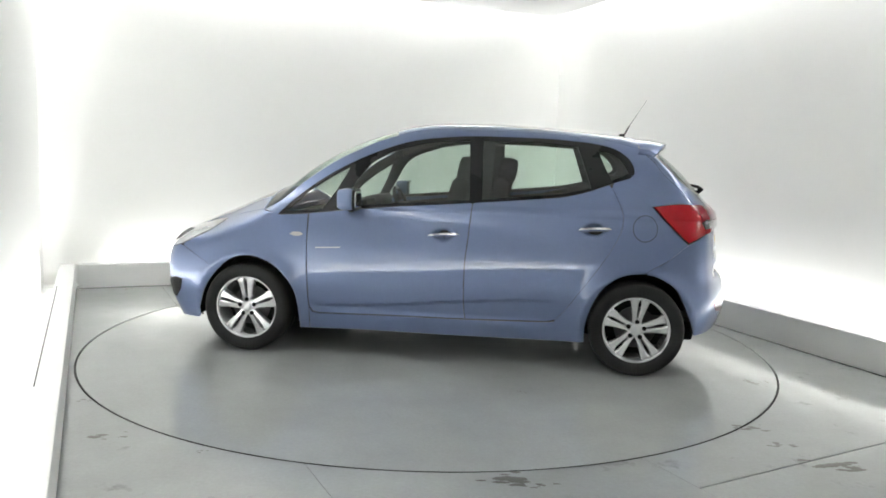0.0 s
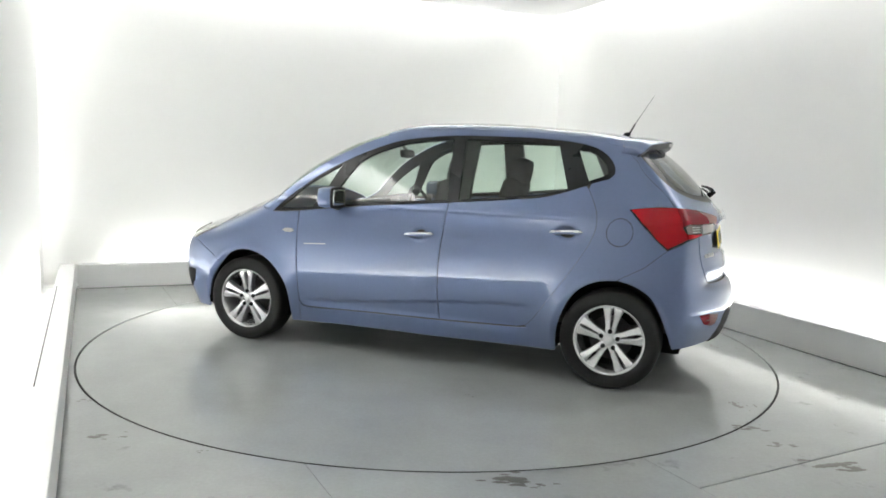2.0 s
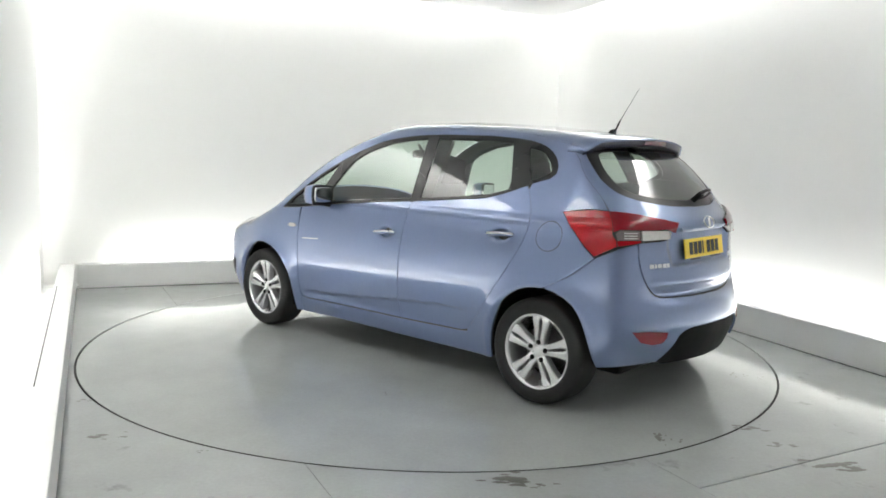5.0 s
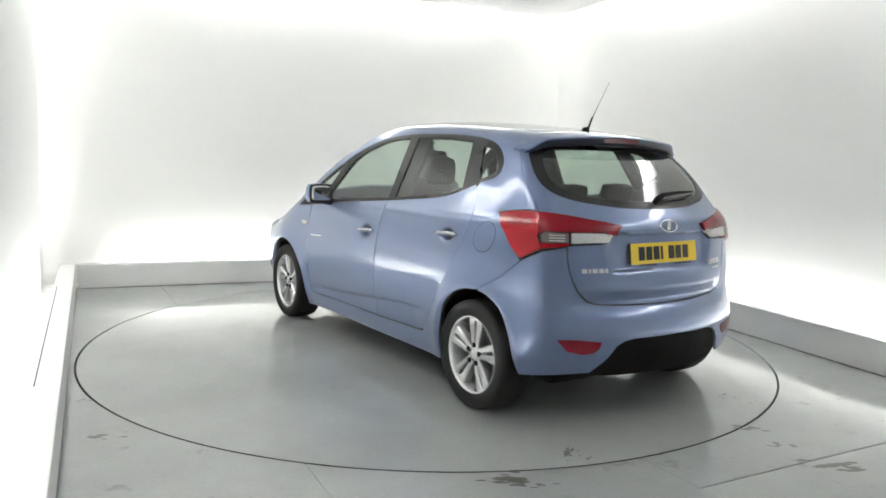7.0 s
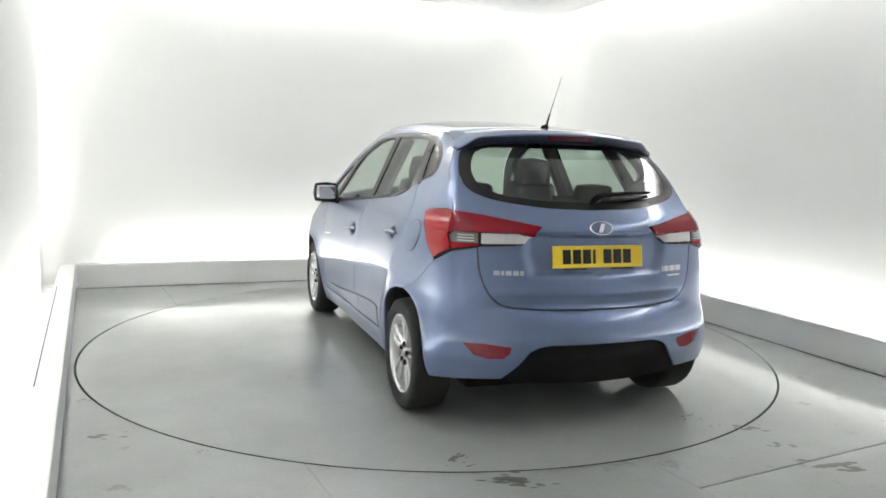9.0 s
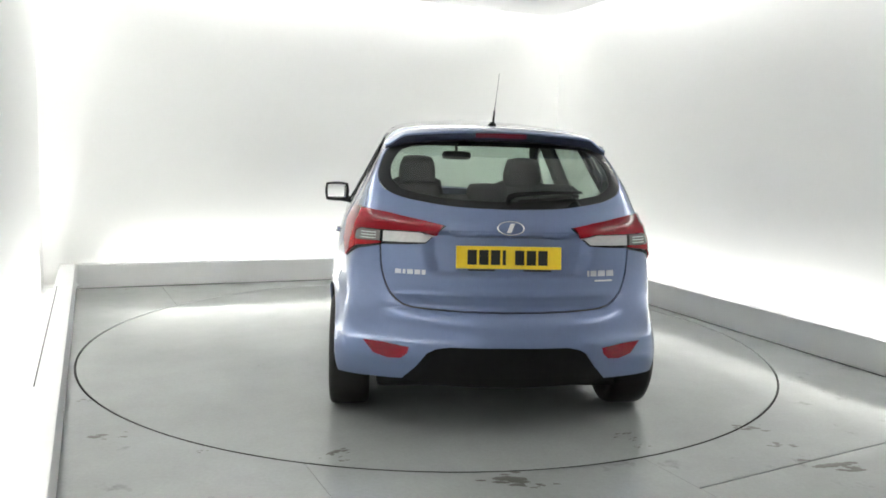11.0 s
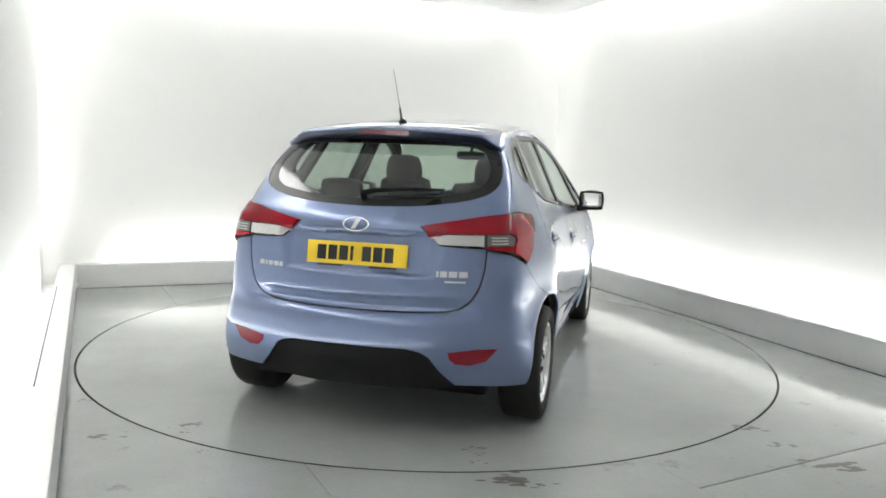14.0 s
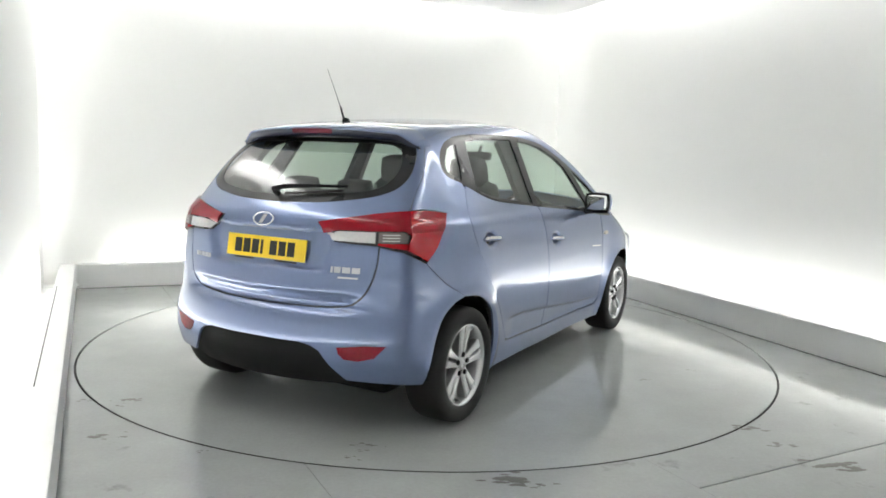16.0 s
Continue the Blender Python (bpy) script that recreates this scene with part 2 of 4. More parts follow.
# ---- the car's outer form ----
def curve(points):
    """A smooth curve through (position, value) pairs that does not overshoot."""
    xs, ys = np.array(points, float).T
    d = np.diff(ys) / np.diff(xs)
    m = np.zeros(len(xs))
    m[1:-1] = np.where(d[:-1] * d[1:] > 0, 2 * d[:-1] * d[1:] / (d[:-1] + d[1:] + 1e-12), 0)
    m[0], m[-1] = d[0], d[-1]

    def at(x):
        x = np.asarray(x, float)
        i = np.clip(np.searchsorted(xs, x) - 1, 0, len(xs) - 2)
        h = xs[i + 1] - xs[i]
        t = np.clip((x - xs[i]) / h, 0, 1)
        out = (2 * t**3 - 3 * t**2 + 1) * ys[i] + (t**3 - 2 * t**2 + t) * h * m[i] + (3 * t**2 - 2 * t**3) * ys[i + 1] + (t**3 - t**2) * h * m[i + 1]
        return out + np.where(x < xs[0], (x - xs[0]) * m[0], 0) + np.where(x > xs[-1], (x - xs[-1]) * m[-1], 0)
    return at


WIDTH = curve([(-2.2, 0.80), (-1.75, 0.845), (-1.35, 0.905), (-1.0, 0.880), (-0.5, 0.868), (0.3, 0.868), (0.9, 0.880), (1.3, 0.903), (1.6, 0.868), (1.9, 0.81), (2.2, 0.70)])
SECTION = curve([(0.05, -0.10), (0.16, -0.06), (0.26, -0.034), (0.40, -0.010), (0.55, 0.0), (0.70, -0.003), (0.82, -0.013), (0.92, -0.030), (1.0, -0.055), (1.06, -0.080)])
LEAN = curve([(-1.65, 0.25), (-1.45, 0.36), (-1.25, 0.46), (-0.8, 0.45), (0.0, 0.42), (0.8, 0.42), (1.3, 0.45)])
PROFILE = curve([(-1.62, 1.480), (-1.52, 1.505), (-1.39, 1.530), (-1.2, 1.552), (-1.0, 1.572), (-0.8, 1.588), (-0.55, 1.603), (-0.24, 1.614), (0.0, 1.611), (0.2, 1.594), (0.4, 1.545), (0.61, 1.474), (0.77, 1.400), (0.94, 1.303), (1.15, 1.168), (1.30, 1.090), (1.45, 1.028), (1.65, 0.938), (1.85, 0.845), (2.0, 0.772), (2.1, 0.69)])
CROWN = curve([(-1.6, 0.018), (-1.25, 0.032), (-0.8, 0.05), (-0.3, 0.055), (0.5, 0.046), (0.9, 0.055), (1.2, 0.09), (1.6, 0.095), (1.8, 0.065), (1.95, 0.05), (2.1, 0.05)])
REAR = curve([(0.05, 1.88), (0.15, 1.92), (0.25, 1.957), (0.33, 1.988), (0.40, 2.004), (0.47, 2.004), (0.545, 1.990), (0.62, 1.962), (0.70, 1.936), (0.755, 1.922), (0.85, 1.908), (0.95, 1.90), (1.036, 1.88), (1.136, 1.80), (1.316, 1.635), (1.414, 1.52), (1.5, 1.40)])
SHELF = curve([(0.50, 0.0), (0.57, 0.002), (0.60, -0.003), (0.617, -0.016), (0.630, -0.034), (0.642, -0.034), (0.66, -0.025), (0.69, -0.011), (0.712, 0.001), (0.722, 0.002), (0.74, 0.001), (0.77, 0.0)])
NOSE = curve([(0.05, 1.93), (0.2, 2.02), (0.35, 2.085), (0.5, 2.11), (0.6, 2.105), (0.7, 2.07), (0.8, 2.0), (0.9, 1.9)])


def smooth_step(a, b, x):
    t = np.clip((x - a) / (b - a), 0, 1)
    return t * t * (3 - 2 * t)


def side_form(x, z):
    """Half the body's width at a place along it and a height."""
    low = np.minimum(z, 1.0)
    y = WIDTH(x) + SECTION(low) - LEAN(x) * np.maximum(z - 1.0, 0) * smooth_step(0.98, 1.06, z) - 0.04 * np.maximum(z - 1.0, 0) * smooth_step(1.0, 1.05, z)
    y = y - 0.058 * smooth_step(-1.02, -1.45, x) * smooth_step(0.28, 0.68, z)
    for cx in (-1.32, 1.31):
        r = np.hypot(x - cx, z - 0.30)
        y = y + 0.010 * np.exp(-((r - 0.37) / 0.06) ** 2) + 0.007 * np.exp(-((r - 0.362) / 0.022) ** 2)
    crease = 0.34 + 0.115 * smooth_step(0.85, -0.85, x)
    dent = smooth_step(crease + 0.005, crease - 0.013, z) * smooth_step(0.26, 0.33, z) * smooth_step(0.86, 0.70, x) * smooth_step(-0.86, -0.68, x)
    for hx, hz in ((-0.048, 0.850), (-1.025, 0.928)):
        y = y - 0.024 * np.exp(-((((x - hx) / 0.060) ** 2 + ((z - hz) / 0.036) ** 2) ** 2))
    return y - 0.013 * dent


def body_form(p):
    """Below 0 inside the body, above 0 outside."""
    x, y, z = p[..., 0], np.abs(p[..., 1]), p[..., 2]
    hollow = 0.028 * smooth_step(0.435, 0.355, y + 0.35 * np.maximum(0.90 - z, 0)) * smooth_step(0.785, 0.812, z) * smooth_step(1.005, 0.988, z)
    bow = 0.30 + 0.07 * smooth_step(0.80, 0.55, z)
    shelf = SHELF(np.clip(z, 0.50, 0.77)) * smooth_step(0.66, 0.40, y)
    f = np.stack([
        (y - side_form(x, z)) / np.sqrt(1 + (LEAN(x) * (z > 1.0)) ** 2),
        (-x - (REAR(z) - bow * y * y - hollow + shelf)) * 0.8 ** (z > 1.05),
        (z - (PROFILE(x) - CROWN(x) * (y / 0.6) ** 2)) * np.where(x > 0.5, 0.85, 1.0),
        x - (NOSE(z) - 0.30 * y * y),
    ])
    k = 0.030
    top = f.max(axis=0)
    return top + k * np.log(np.exp((f - top) / k).sum(axis=0))


RC, FC = -1.40, 1.50        # where the corners begin
RY, FY, FAN = 0.45, 0.40, 0.60


def belt_rays(s, z):
    """The belt wraps the body: s runs along the side as x, then round each corner to the middle of the tail and of the nose."""
    s, z = np.asarray(s, float), np.asarray(z, float)
    a = np.clip((RC - s) / FAN, 0, 1) * math.pi / 2
    b = np.clip((s - FC) / FAN, 0, 1) * math.pi / 2
    o = np.stack([np.clip(s, RC, FC), np.where(s < RC, RY - np.maximum(RC - FAN - s, 0), np.where(s > FC, FY - np.maximum(s - FC - FAN, 0), 0.3)), z], -1)
    d = np.stack([np.sin(b) - np.sin(a), np.cos(a) * np.cos(b), np.zeros_like(s)], -1)
    return o, d


def meet(o, d, far=1.6):
    """Where rays from inside leave the body."""
    lo, hi = np.zeros(o.shape[:-1]), np.full(o.shape[:-1], far)
    for _ in range(34):
        m = (lo + hi) / 2
        inside = body_form(o + d * m[..., None]) < 0
        lo, hi = np.where(inside, m, lo), np.where(inside, hi, m)
    return o + d * lo[..., None]


def belt(s, z):
    return meet(*belt_rays(s, z))


def roof(x, y):
    x, y = np.asarray(x, float), np.asarray(y, float)
    o = np.stack([x, y, np.full_like(x, 0.60)], -1)
    return meet(o, np.broadcast_to(np.array([0, 0, 1.0]), o.shape))


def form_normal(p):
    e = 0.004
    g = np.stack([body_form(p + np.eye(3)[i] * e) - body_form(p - np.eye(3)[i] * e) for i in range(3)], -1)
    return g / np.linalg.norm(g, axis=-1, keepdims=True)


# ---- panels on the form ----
from mathutils.geometry import delaunay_2d_cdt


def spline(points, step=0.03):
    """Points along a smooth line through the given ones."""
    p = [np.array(q, float) for q in points]
    p = [2 * p[0] - p[1], *p, 2 * p[-1] - p[-2]]
    out = []
    for a, b, c, d in zip(p, p[1:], p[2:], p[3:]):
        n = max(1, int(np.linalg.norm(c - b) / step + 0.5))
        for i in range(n):
            t = i / n
            out.append(tuple(0.5 * (2 * b + (c - a) * t + (2 * a - 5 * b + 4 * c - d) * t * t + (3 * b - a - 3 * c + d) * t**3)))
    return out + [tuple(p[-2])]


def dense(outline, step):
    out = []
    for a, b in zip(outline, outline[1:] + outline[:1]):
        n = max(1, int(math.dist(a, b) / step + 0.5))
        out += [(a[0] + (b[0] - a[0]) * i / n, a[1] + (b[1] - a[1]) * i / n) for i in range(n) if n > 1 or math.dist(a, b) > 1e-5]
    return out


def inside(points, outline):
    x, y = points[:, 0], points[:, 1]
    hit = np.zeros(len(points), bool)
    for (x0, y0), (x1, y1) in zip(outline, outline[1:] + outline[:1]):
        if y0 != y1:
            hit ^= ((y0 > y) != (y1 > y)) & (x < (x1 - x0) * (y - y0) / (y1 - y0) + x0)
    return hit


def sheet(outline, holes=(), step=0.03):
    """A flat triangle net that fills an outline, less its holes."""
    loops = [dense(list(o), step) for o in (outline, *holes)]
    pts, edges = [], []
    for loop in loops:
        k = len(pts)
        pts += loop
        edges += [(k + i, k + (i + 1) % len(loop)) for i in range(len(loop))]
    lo, hi = np.min(loops[0], axis=0), np.max(loops[0], axis=0)
    gx, gy = np.meshgrid(np.arange(lo[0] + step * 0.6, hi[0], step), np.arange(lo[1] + step * 0.6, hi[1], step))
    grid = np.stack([gx.ravel(), gy.ravel()], -1)
    keep = inside(grid, loops[0])
    for h in loops[1:]:
        keep &= ~inside(grid, h)
    grid = grid[keep]
    edge_pts = np.array(pts)
    if len(grid):
        near = np.sqrt(((grid[:, None] - edge_pts[None]) ** 2).sum(-1)).min(1)
        grid = grid[near > step * 0.45]
    vs, _, fs, *_ = delaunay_2d_cdt([Vector(p) for p in pts + [tuple(g) for g in grid]], edges, [], 0, 1e-7)
    v = np.array([tuple(q) for q in vs])
    f = np.array([tuple(t) for t in fs])
    mid = v[f].mean(1)
    ok = inside(mid, loops[0])
    for h in loops[1:]:
        ok &= ~inside(mid, h)
    return v, f[ok]


def form_mesh(name, place, normal, faces, depth, mirror, seam=None):
    """A mesh on the body's form with its true normals and an edge turned in by depth."""
    tri = np.array(faces)
    a, b, c = place[tri[:, 0]], place[tri[:, 1]], place[tri[:, 2]]
    flip = (np.cross(b - a, c - a) * normal[tri].mean(1)).sum(1) < 0
    tri[flip] = tri[flip][:, ::-1]
    verts, norms, polys = [place], [normal], [tuple(t) for t in tri]
    count = len(place)
    if depth:
        seen = {}
        for t in tri:
            for i in range(3):
                e = (t[i], t[(i + 1) % 3])
                seen[tuple(sorted(e))] = None if tuple(sorted(e)) in seen else e
        for e in seen.values():
            if e is None or (seam is not None and seam[e[0]] and seam[e[1]]):
                continue
            p, q = place[e[0]], place[e[1]]
            n = np.cross(q - p, (normal[e[0]] + normal[e[1]]) / 2)
            n = n / (np.linalg.norm(n) + 1e-9)
            verts.append(np.array([p, q, q - normal[e[1]] * depth, p - normal[e[0]] * depth]))
            norms.append(np.repeat(n[None], 4, 0))
            polys.append((count + 1, count, count + 3, count + 2))
            count += 4
    v, n = np.concatenate(verts), np.concatenate(norms)
    if mirror == "both":
        k = len(v)
        v = np.concatenate([v, v * (1, -1, 1)])
        n = np.concatenate([n, n * (1, -1, 1)])
        polys = polys + [tuple(i + k for i in p[::-1]) for p in polys]
    elif mirror == -1:
        v, n = v * (1, -1, 1), n * (1, -1, 1)
        polys = [p[::-1] for p in polys]
    me = bpy.data.meshes.new(name)
    me.from_pydata([tuple(q) for q in v], [], polys)
    me.polygons.foreach_set("use_smooth", [True] * len(me.polygons))
    me.normals_split_custom_set_from_vertices([tuple(q) for q in n])
    return me


def panel(name, outline, mat, parent, holes=(), step=0.03, where=belt, offset=0.0, depth=0.012, sides=(1, -1), label="", along=None):
    """Panels of the body on each side, or one that spans both (sides='both')."""
    flat, faces = sheet(outline, holes, step)
    place = where(flat[:, 0], flat[:, 1])
    if sides == "both":
        middle = np.isclose(flat[:, 0], -2.45) | np.isclose(flat[:, 0], 2.5) if where is belt else np.isclose(flat[:, 1], 0)
        place[middle, 1] = 0
    else:
        middle = None
    normal = form_normal(place)
    off = offset(flat) if callable(offset) else np.full(len(flat), offset)
    made = []
    for side in ("both",) if sides == "both" else sides:
        me = form_mesh(name, place + (normal if along is None else np.array(along, float)) * off[:, None], normal, faces, depth, side, middle)
        me.materials.append(mat)
        ob = new(name, me)
        ob.parent = parent[side] if isinstance(parent, dict) else parent
        if label:
            tagged(ob, label)
        made.append(ob)
    return made[0] if sides == "both" else dict(zip(sides, made))


def lathe(name, profile, mat, parent, segments=72, label=""):
    """A turned mesh about the y axis, from (radius, y) pairs."""
    verts, faces = [], []
    n = len(profile)
    for i in range(segments):
        a = math.tau * i / segments
        verts += [(r * math.cos(a), y, r * math.sin(a)) for r, y in profile]
        j = (i + 1) % segments
        faces += [(i * n + k, i * n + k + 1, j * n + k + 1, j * n + k) for k in range(n - 1)]
    return mesh_object(name, verts, faces, mat, parent, True, label)


def tube(name, points, radius, mat, parent, label="", segments=10):
    """A round bar along points; radius may be one number or one for each point."""
    pts = [Vector(p) for p in points]
    rad = radius if isinstance(radius, (list, tuple)) else [radius] * len(pts)
    verts, faces = [], []
    for i, p in enumerate(pts):
        d = (pts[min(i + 1, len(pts) - 1)] - pts[max(i - 1, 0)]).normalized()
        u = d.orthogonal().normalized() if i == 0 else (u - d * u.dot(d)).normalized()
        w = d.cross(u)
        verts += [p + (u * math.cos(math.tau * k / segments) + w * math.sin(math.tau * k / segments)) * rad[i] for k in range(segments)]
    for i in range(len(pts) - 1):
        faces += [(i * segments + k, i * segments + (k + 1) % segments, (i + 1) * segments + (k + 1) % segments, (i + 1) * segments + k) for k in range(segments)]
    faces += [tuple(range(segments))[::-1], tuple(range((len(pts) - 1) * segments, len(pts) * segments))]
    return mesh_object(name, verts, faces, mat, parent, True, label)


def cushion(name, size, m, mat, parent, bulge=0.25, label="", taper=1.0):
    """A padded block: a rounded box, narrower at the top by taper."""
    bm = bmesh.new()
    bmesh.ops.create_cube(bm, size=1.0)
    bmesh.ops.subdivide_edges(bm, edges=bm.edges[:], cuts=7, use_grid_fill=True)
    for v in bm.verts:
        p = v.co * 2
        q = Vector((p.x * math.sqrt(max(0, 1 - p.y**2 / 2 - p.z**2 / 2 + p.y**2 * p.z**2 / 3)), p.y * math.sqrt(max(0, 1 - p.x**2 / 2 - p.z**2 / 2 + p.x**2 * p.z**2 / 3)), p.z * math.sqrt(max(0, 1 - p.y**2 / 2 - p.x**2 / 2 + p.y**2 * p.x**2 / 3))))
        r = p.lerp(q, bulge)
        k = 1 + (taper - 1) * (r.z + 1) / 2
        v.co = m @ Vector((r.x * size[0] / 2, r.y * size[1] / 2 * k, r.z * size[2] / 2))
    return part(name, bm, mat, parent, label, True)


# ---- car materials ----
def paint_material():
    """Light blue metallic lacquer: flakes under a clear coat."""
    m = material("blue_metallic_paint", (0.136, 0.185, 0.326), 0.335, metal=0.50, coat=1.0, var=0.02, var_scale=1.2, grain=0.04)
    b = m.node_tree.nodes["Principled BSDF"]
    b.inputs["Coat Roughness"].default_value = 0.015
    b.inputs["Coat IOR"].default_value = 1.6
    return m


def glass_material(name, tint, slant=5):
    """Tinted sheet glass: it lets light through and mirrors at a slant."""
    m = bpy.data.materials.new(name)
    m.use_nodes = True
    nt = m.node_tree
    nt.nodes.remove(nt.nodes["Principled BSDF"])
    t = nt.nodes.new("ShaderNodeBsdfTransparent")
    t.inputs[0].default_value = (*tint, 1)
    g = nt.nodes.new("ShaderNodeBsdfGlossy")
    g.inputs["Roughness"].default_value = 0.01
    w = nt.nodes.new("ShaderNodeLayerWeight")
    w.inputs[0].default_value = 0.5
    p = nt.nodes.new("ShaderNodeMath")
    p.operation = "POWER"
    p.inputs[1].default_value = slant
    nt.links.new(w.outputs["Facing"], p.inputs[0])
    f = nt.nodes.new("ShaderNodeMath")
    f.operation = "MULTIPLY_ADD"
    f.inputs[1].default_value, f.inputs[2].default_value = 0.88, 0.09
    nt.links.new(p.outputs[0], f.inputs[0])
    mix = nt.nodes.new("ShaderNodeMixShader")
    nt.links.new(f.outputs[0], mix.inputs[0])
    nt.links.new(t.outputs[0], mix.inputs[1])
    nt.links.new(g.outputs[0], mix.inputs[2])
    nt.links.new(mix.outputs[0], nt.nodes["Material Output"].inputs["Surface"])
    return m


M_PAINT = paint_material()
M_GLASS = glass_material("green_tinted_glass", (0.71, 0.80, 0.74))
M_REAR_GLASS = glass_material("rear_glass", (0.58, 0.66, 0.60), 3.2)
M_BLACK = material("gloss_black_trim", (0.012, 0.013, 0.014), 0.28, spec=0.35, coat=0.0, var=0.05)
M_PLASTIC = material("textured_black_plastic", (0.007, 0.0072, 0.0075), 0.65, spec=0.15, var=0.1, var_scale=6, grain=0.1, bump=0.25, bump_scale=500)
M_INNER = material("dark_grey_cabin_trim", (0.055, 0.055, 0.052), 0.7, var=0.08, var_scale=5, bump=0.2, bump_scale=300)
M_LINING = material("grey_roof_lining", (0.20, 0.20, 0.185), 0.85, var=0.05, var_scale=4, grain=0.06)
M_CLOTH = material("charcoal_seat_cloth", (0.045, 0.046, 0.045), 0.9, var=0.12, var_scale=8, grain=0.2, bump=0.4, bump_scale=600)
M_RUBBER = material("black_tyre_rubber", (0.013, 0.013, 0.0135), 0.65, spec=0.35, var=0.15, var_scale=5, grain=0.15, bump=0.2, bump_scale=250)
M_ALLOY = material("silver_alloy", (0.70, 0.71, 0.72), 0.21, metal=0.68, coat=0.4, var=0.04, var_scale=8)
M_DARK_METAL = material("dull_dark_steel", (0.09, 0.09, 0.09), 0.5, metal=0.7, var=0.2, var_scale=10, grain=0.1)
M_CHROME = material("chrome", (0.80, 0.81, 0.82), 0.08, metal=1.0)
M_RED = material("bright_red_lens", (0.38, 0.004, 0.010), 0.12, spec=0.2, coat=0.8, var=0.06, var_scale=20)
M_DEEP_RED = material("deep_red_lens", (0.24, 0.004, 0.012), 0.12, spec=0.2, coat=0.5, var=0.08, var_scale=20)
M_REFLECTOR = material("ribbed_red_reflector", (0.21, 0.003, 0.014), 0.2, coat=0.6, var=0.3, var_scale=80)
M_MAROON = material("maroon_lens", (0.11, 0.008, 0.02), 0.2, coat=0.6)
M_CLEAR = material("clear_lamp_lens", (0.66, 0.65, 0.65), 0.2, metal=0.3, coat=1.0, var=0.15, var_scale=60)
M_SMOKED = material("smoked_lamp_lens", (0.20, 0.17, 0.17), 0.2, metal=0.3, coat=1.0, var=0.2, var_scale=60)
M_YELLOW = material("yellow_plate", (0.80, 0.56, 0.02), 0.35, coat=0.3, var=0.02)
M_PRINT = material("black_print", (0.012, 0.012, 0.012), 0.4)
M_SCRIPT = material("satin_chrome_script", (0.52, 0.54, 0.58), 0.32, metal=0.9)
M_MIRROR = material("mirror_glass", (0.85, 0.86, 0.87), 0.01, metal=1.0)


# ---- the car ----
DLO_LOW = [(1.091, 0.946), (0.873, 0.963), (0.660, 0.986), (0.277, 1.028), (-0.212, 1.069), (-0.654, 1.111), (-0.836, 1.133), (-0.980, 1.171), (-1.105, 1.216), (-1.196, 1.245), (-1.245, 1.261), (-1.270, 1.288)]
DLO_TOP = [(-1.270, 1.288), (-1.266, 1.335), (-1.225, 1.394), (-1.142, 1.447), (-1.008, 1.480), (-0.821, 1.498), (-0.632, 1.507), (-0.248, 1.510), (-0.017, 1.497), (0.216, 1.465), (0.406, 1.405), (0.594, 1.322), (0.778, 1.216), (0.956, 1.080), (1.091, 0.946)]
CANT = [(-1.295, 1.455), (-1.14, 1.494), (-1.0, 1.513), (-0.82, 1.529), (-0.63, 1.540), (-0.25, 1.546), (0.0, 1.548), (0.216, 1.526), (0.406, 1.474), (0.594, 1.394), (0.778, 1.290), (0.956, 1.152), (1.09, 1.03), (1.20, 0.972)]
REAR_ARCH = [(-0.993, 0.190), (-0.991, 0.285), (-1.016, 0.403), (-1.079, 0.539), (-1.163, 0.616), (-1.250, 0.652), (-1.345, 0.660), (-1.428, 0.643), (-1.527, 0.584), (-1.578, 0.493), (-1.607, 0.402), (-1.640, 0.285)]
FRONT_ARCH = [(1.640, 0.195), (1.634, 0.270), (1.592, 0.418), (1.515, 0.545), (1.431, 0.618), (1.325, 0.660), (1.205, 0.651), (1.087, 0.590), (0.989, 0.478), (0.946, 0.361), (0.936, 0.217), (0.936, 0.165)]
LAMP = [(-1.388, 1.083), (-1.50, 1.096), (-1.61, 1.105), (-1.73, 1.101), (-1.85, 1.087), (-1.98, 1.064), (-2.142, 1.035), (-2.085, 0.985), (-2.042, 0.947), (-1.95, 0.940), (-1.85, 0.936), (-1.726, 0.914), (-1.618, 0.857), (-1.56, 0.91), (-1.515, 0.962)]
SHUT = [(-1.295, 1.460), (-1.445, 1.330), (-1.625, 1.200), (-1.690, 1.106)]
GATE_LOW = [(-1.840, 0.940), (-1.850, 0.830), (-1.880, 0.735), (-1.925, 0.672), (-1.985, 0.640), (-2.13, 0.632), (-2.32, 0.630), (-2.45, 0.630)]
REAR_GLASS = [(-1.40, 1.42), (-1.55, 1.345), (-1.66, 1.265), (-1.76, 1.208), (-1.87, 1.175), (-1.98, 1.155), (-2.19, 1.129), (-2.45, 1.121)]
HEADLAMP = [(1.575, 0.878), (1.75, 0.862), (1.92, 0.822), (2.03, 0.765), (1.97, 0.69), (1.84, 0.672), (1.74, 0.708), (1.65, 0.79)]


def scoop(x, z):
    """Outline of the finger recess behind a door handle."""
    return [(x + 0.060 * math.cos(a), z - 0.003 + 0.033 * math.sin(a)) for a in np.linspace(0, math.tau, 29)[:-1]]


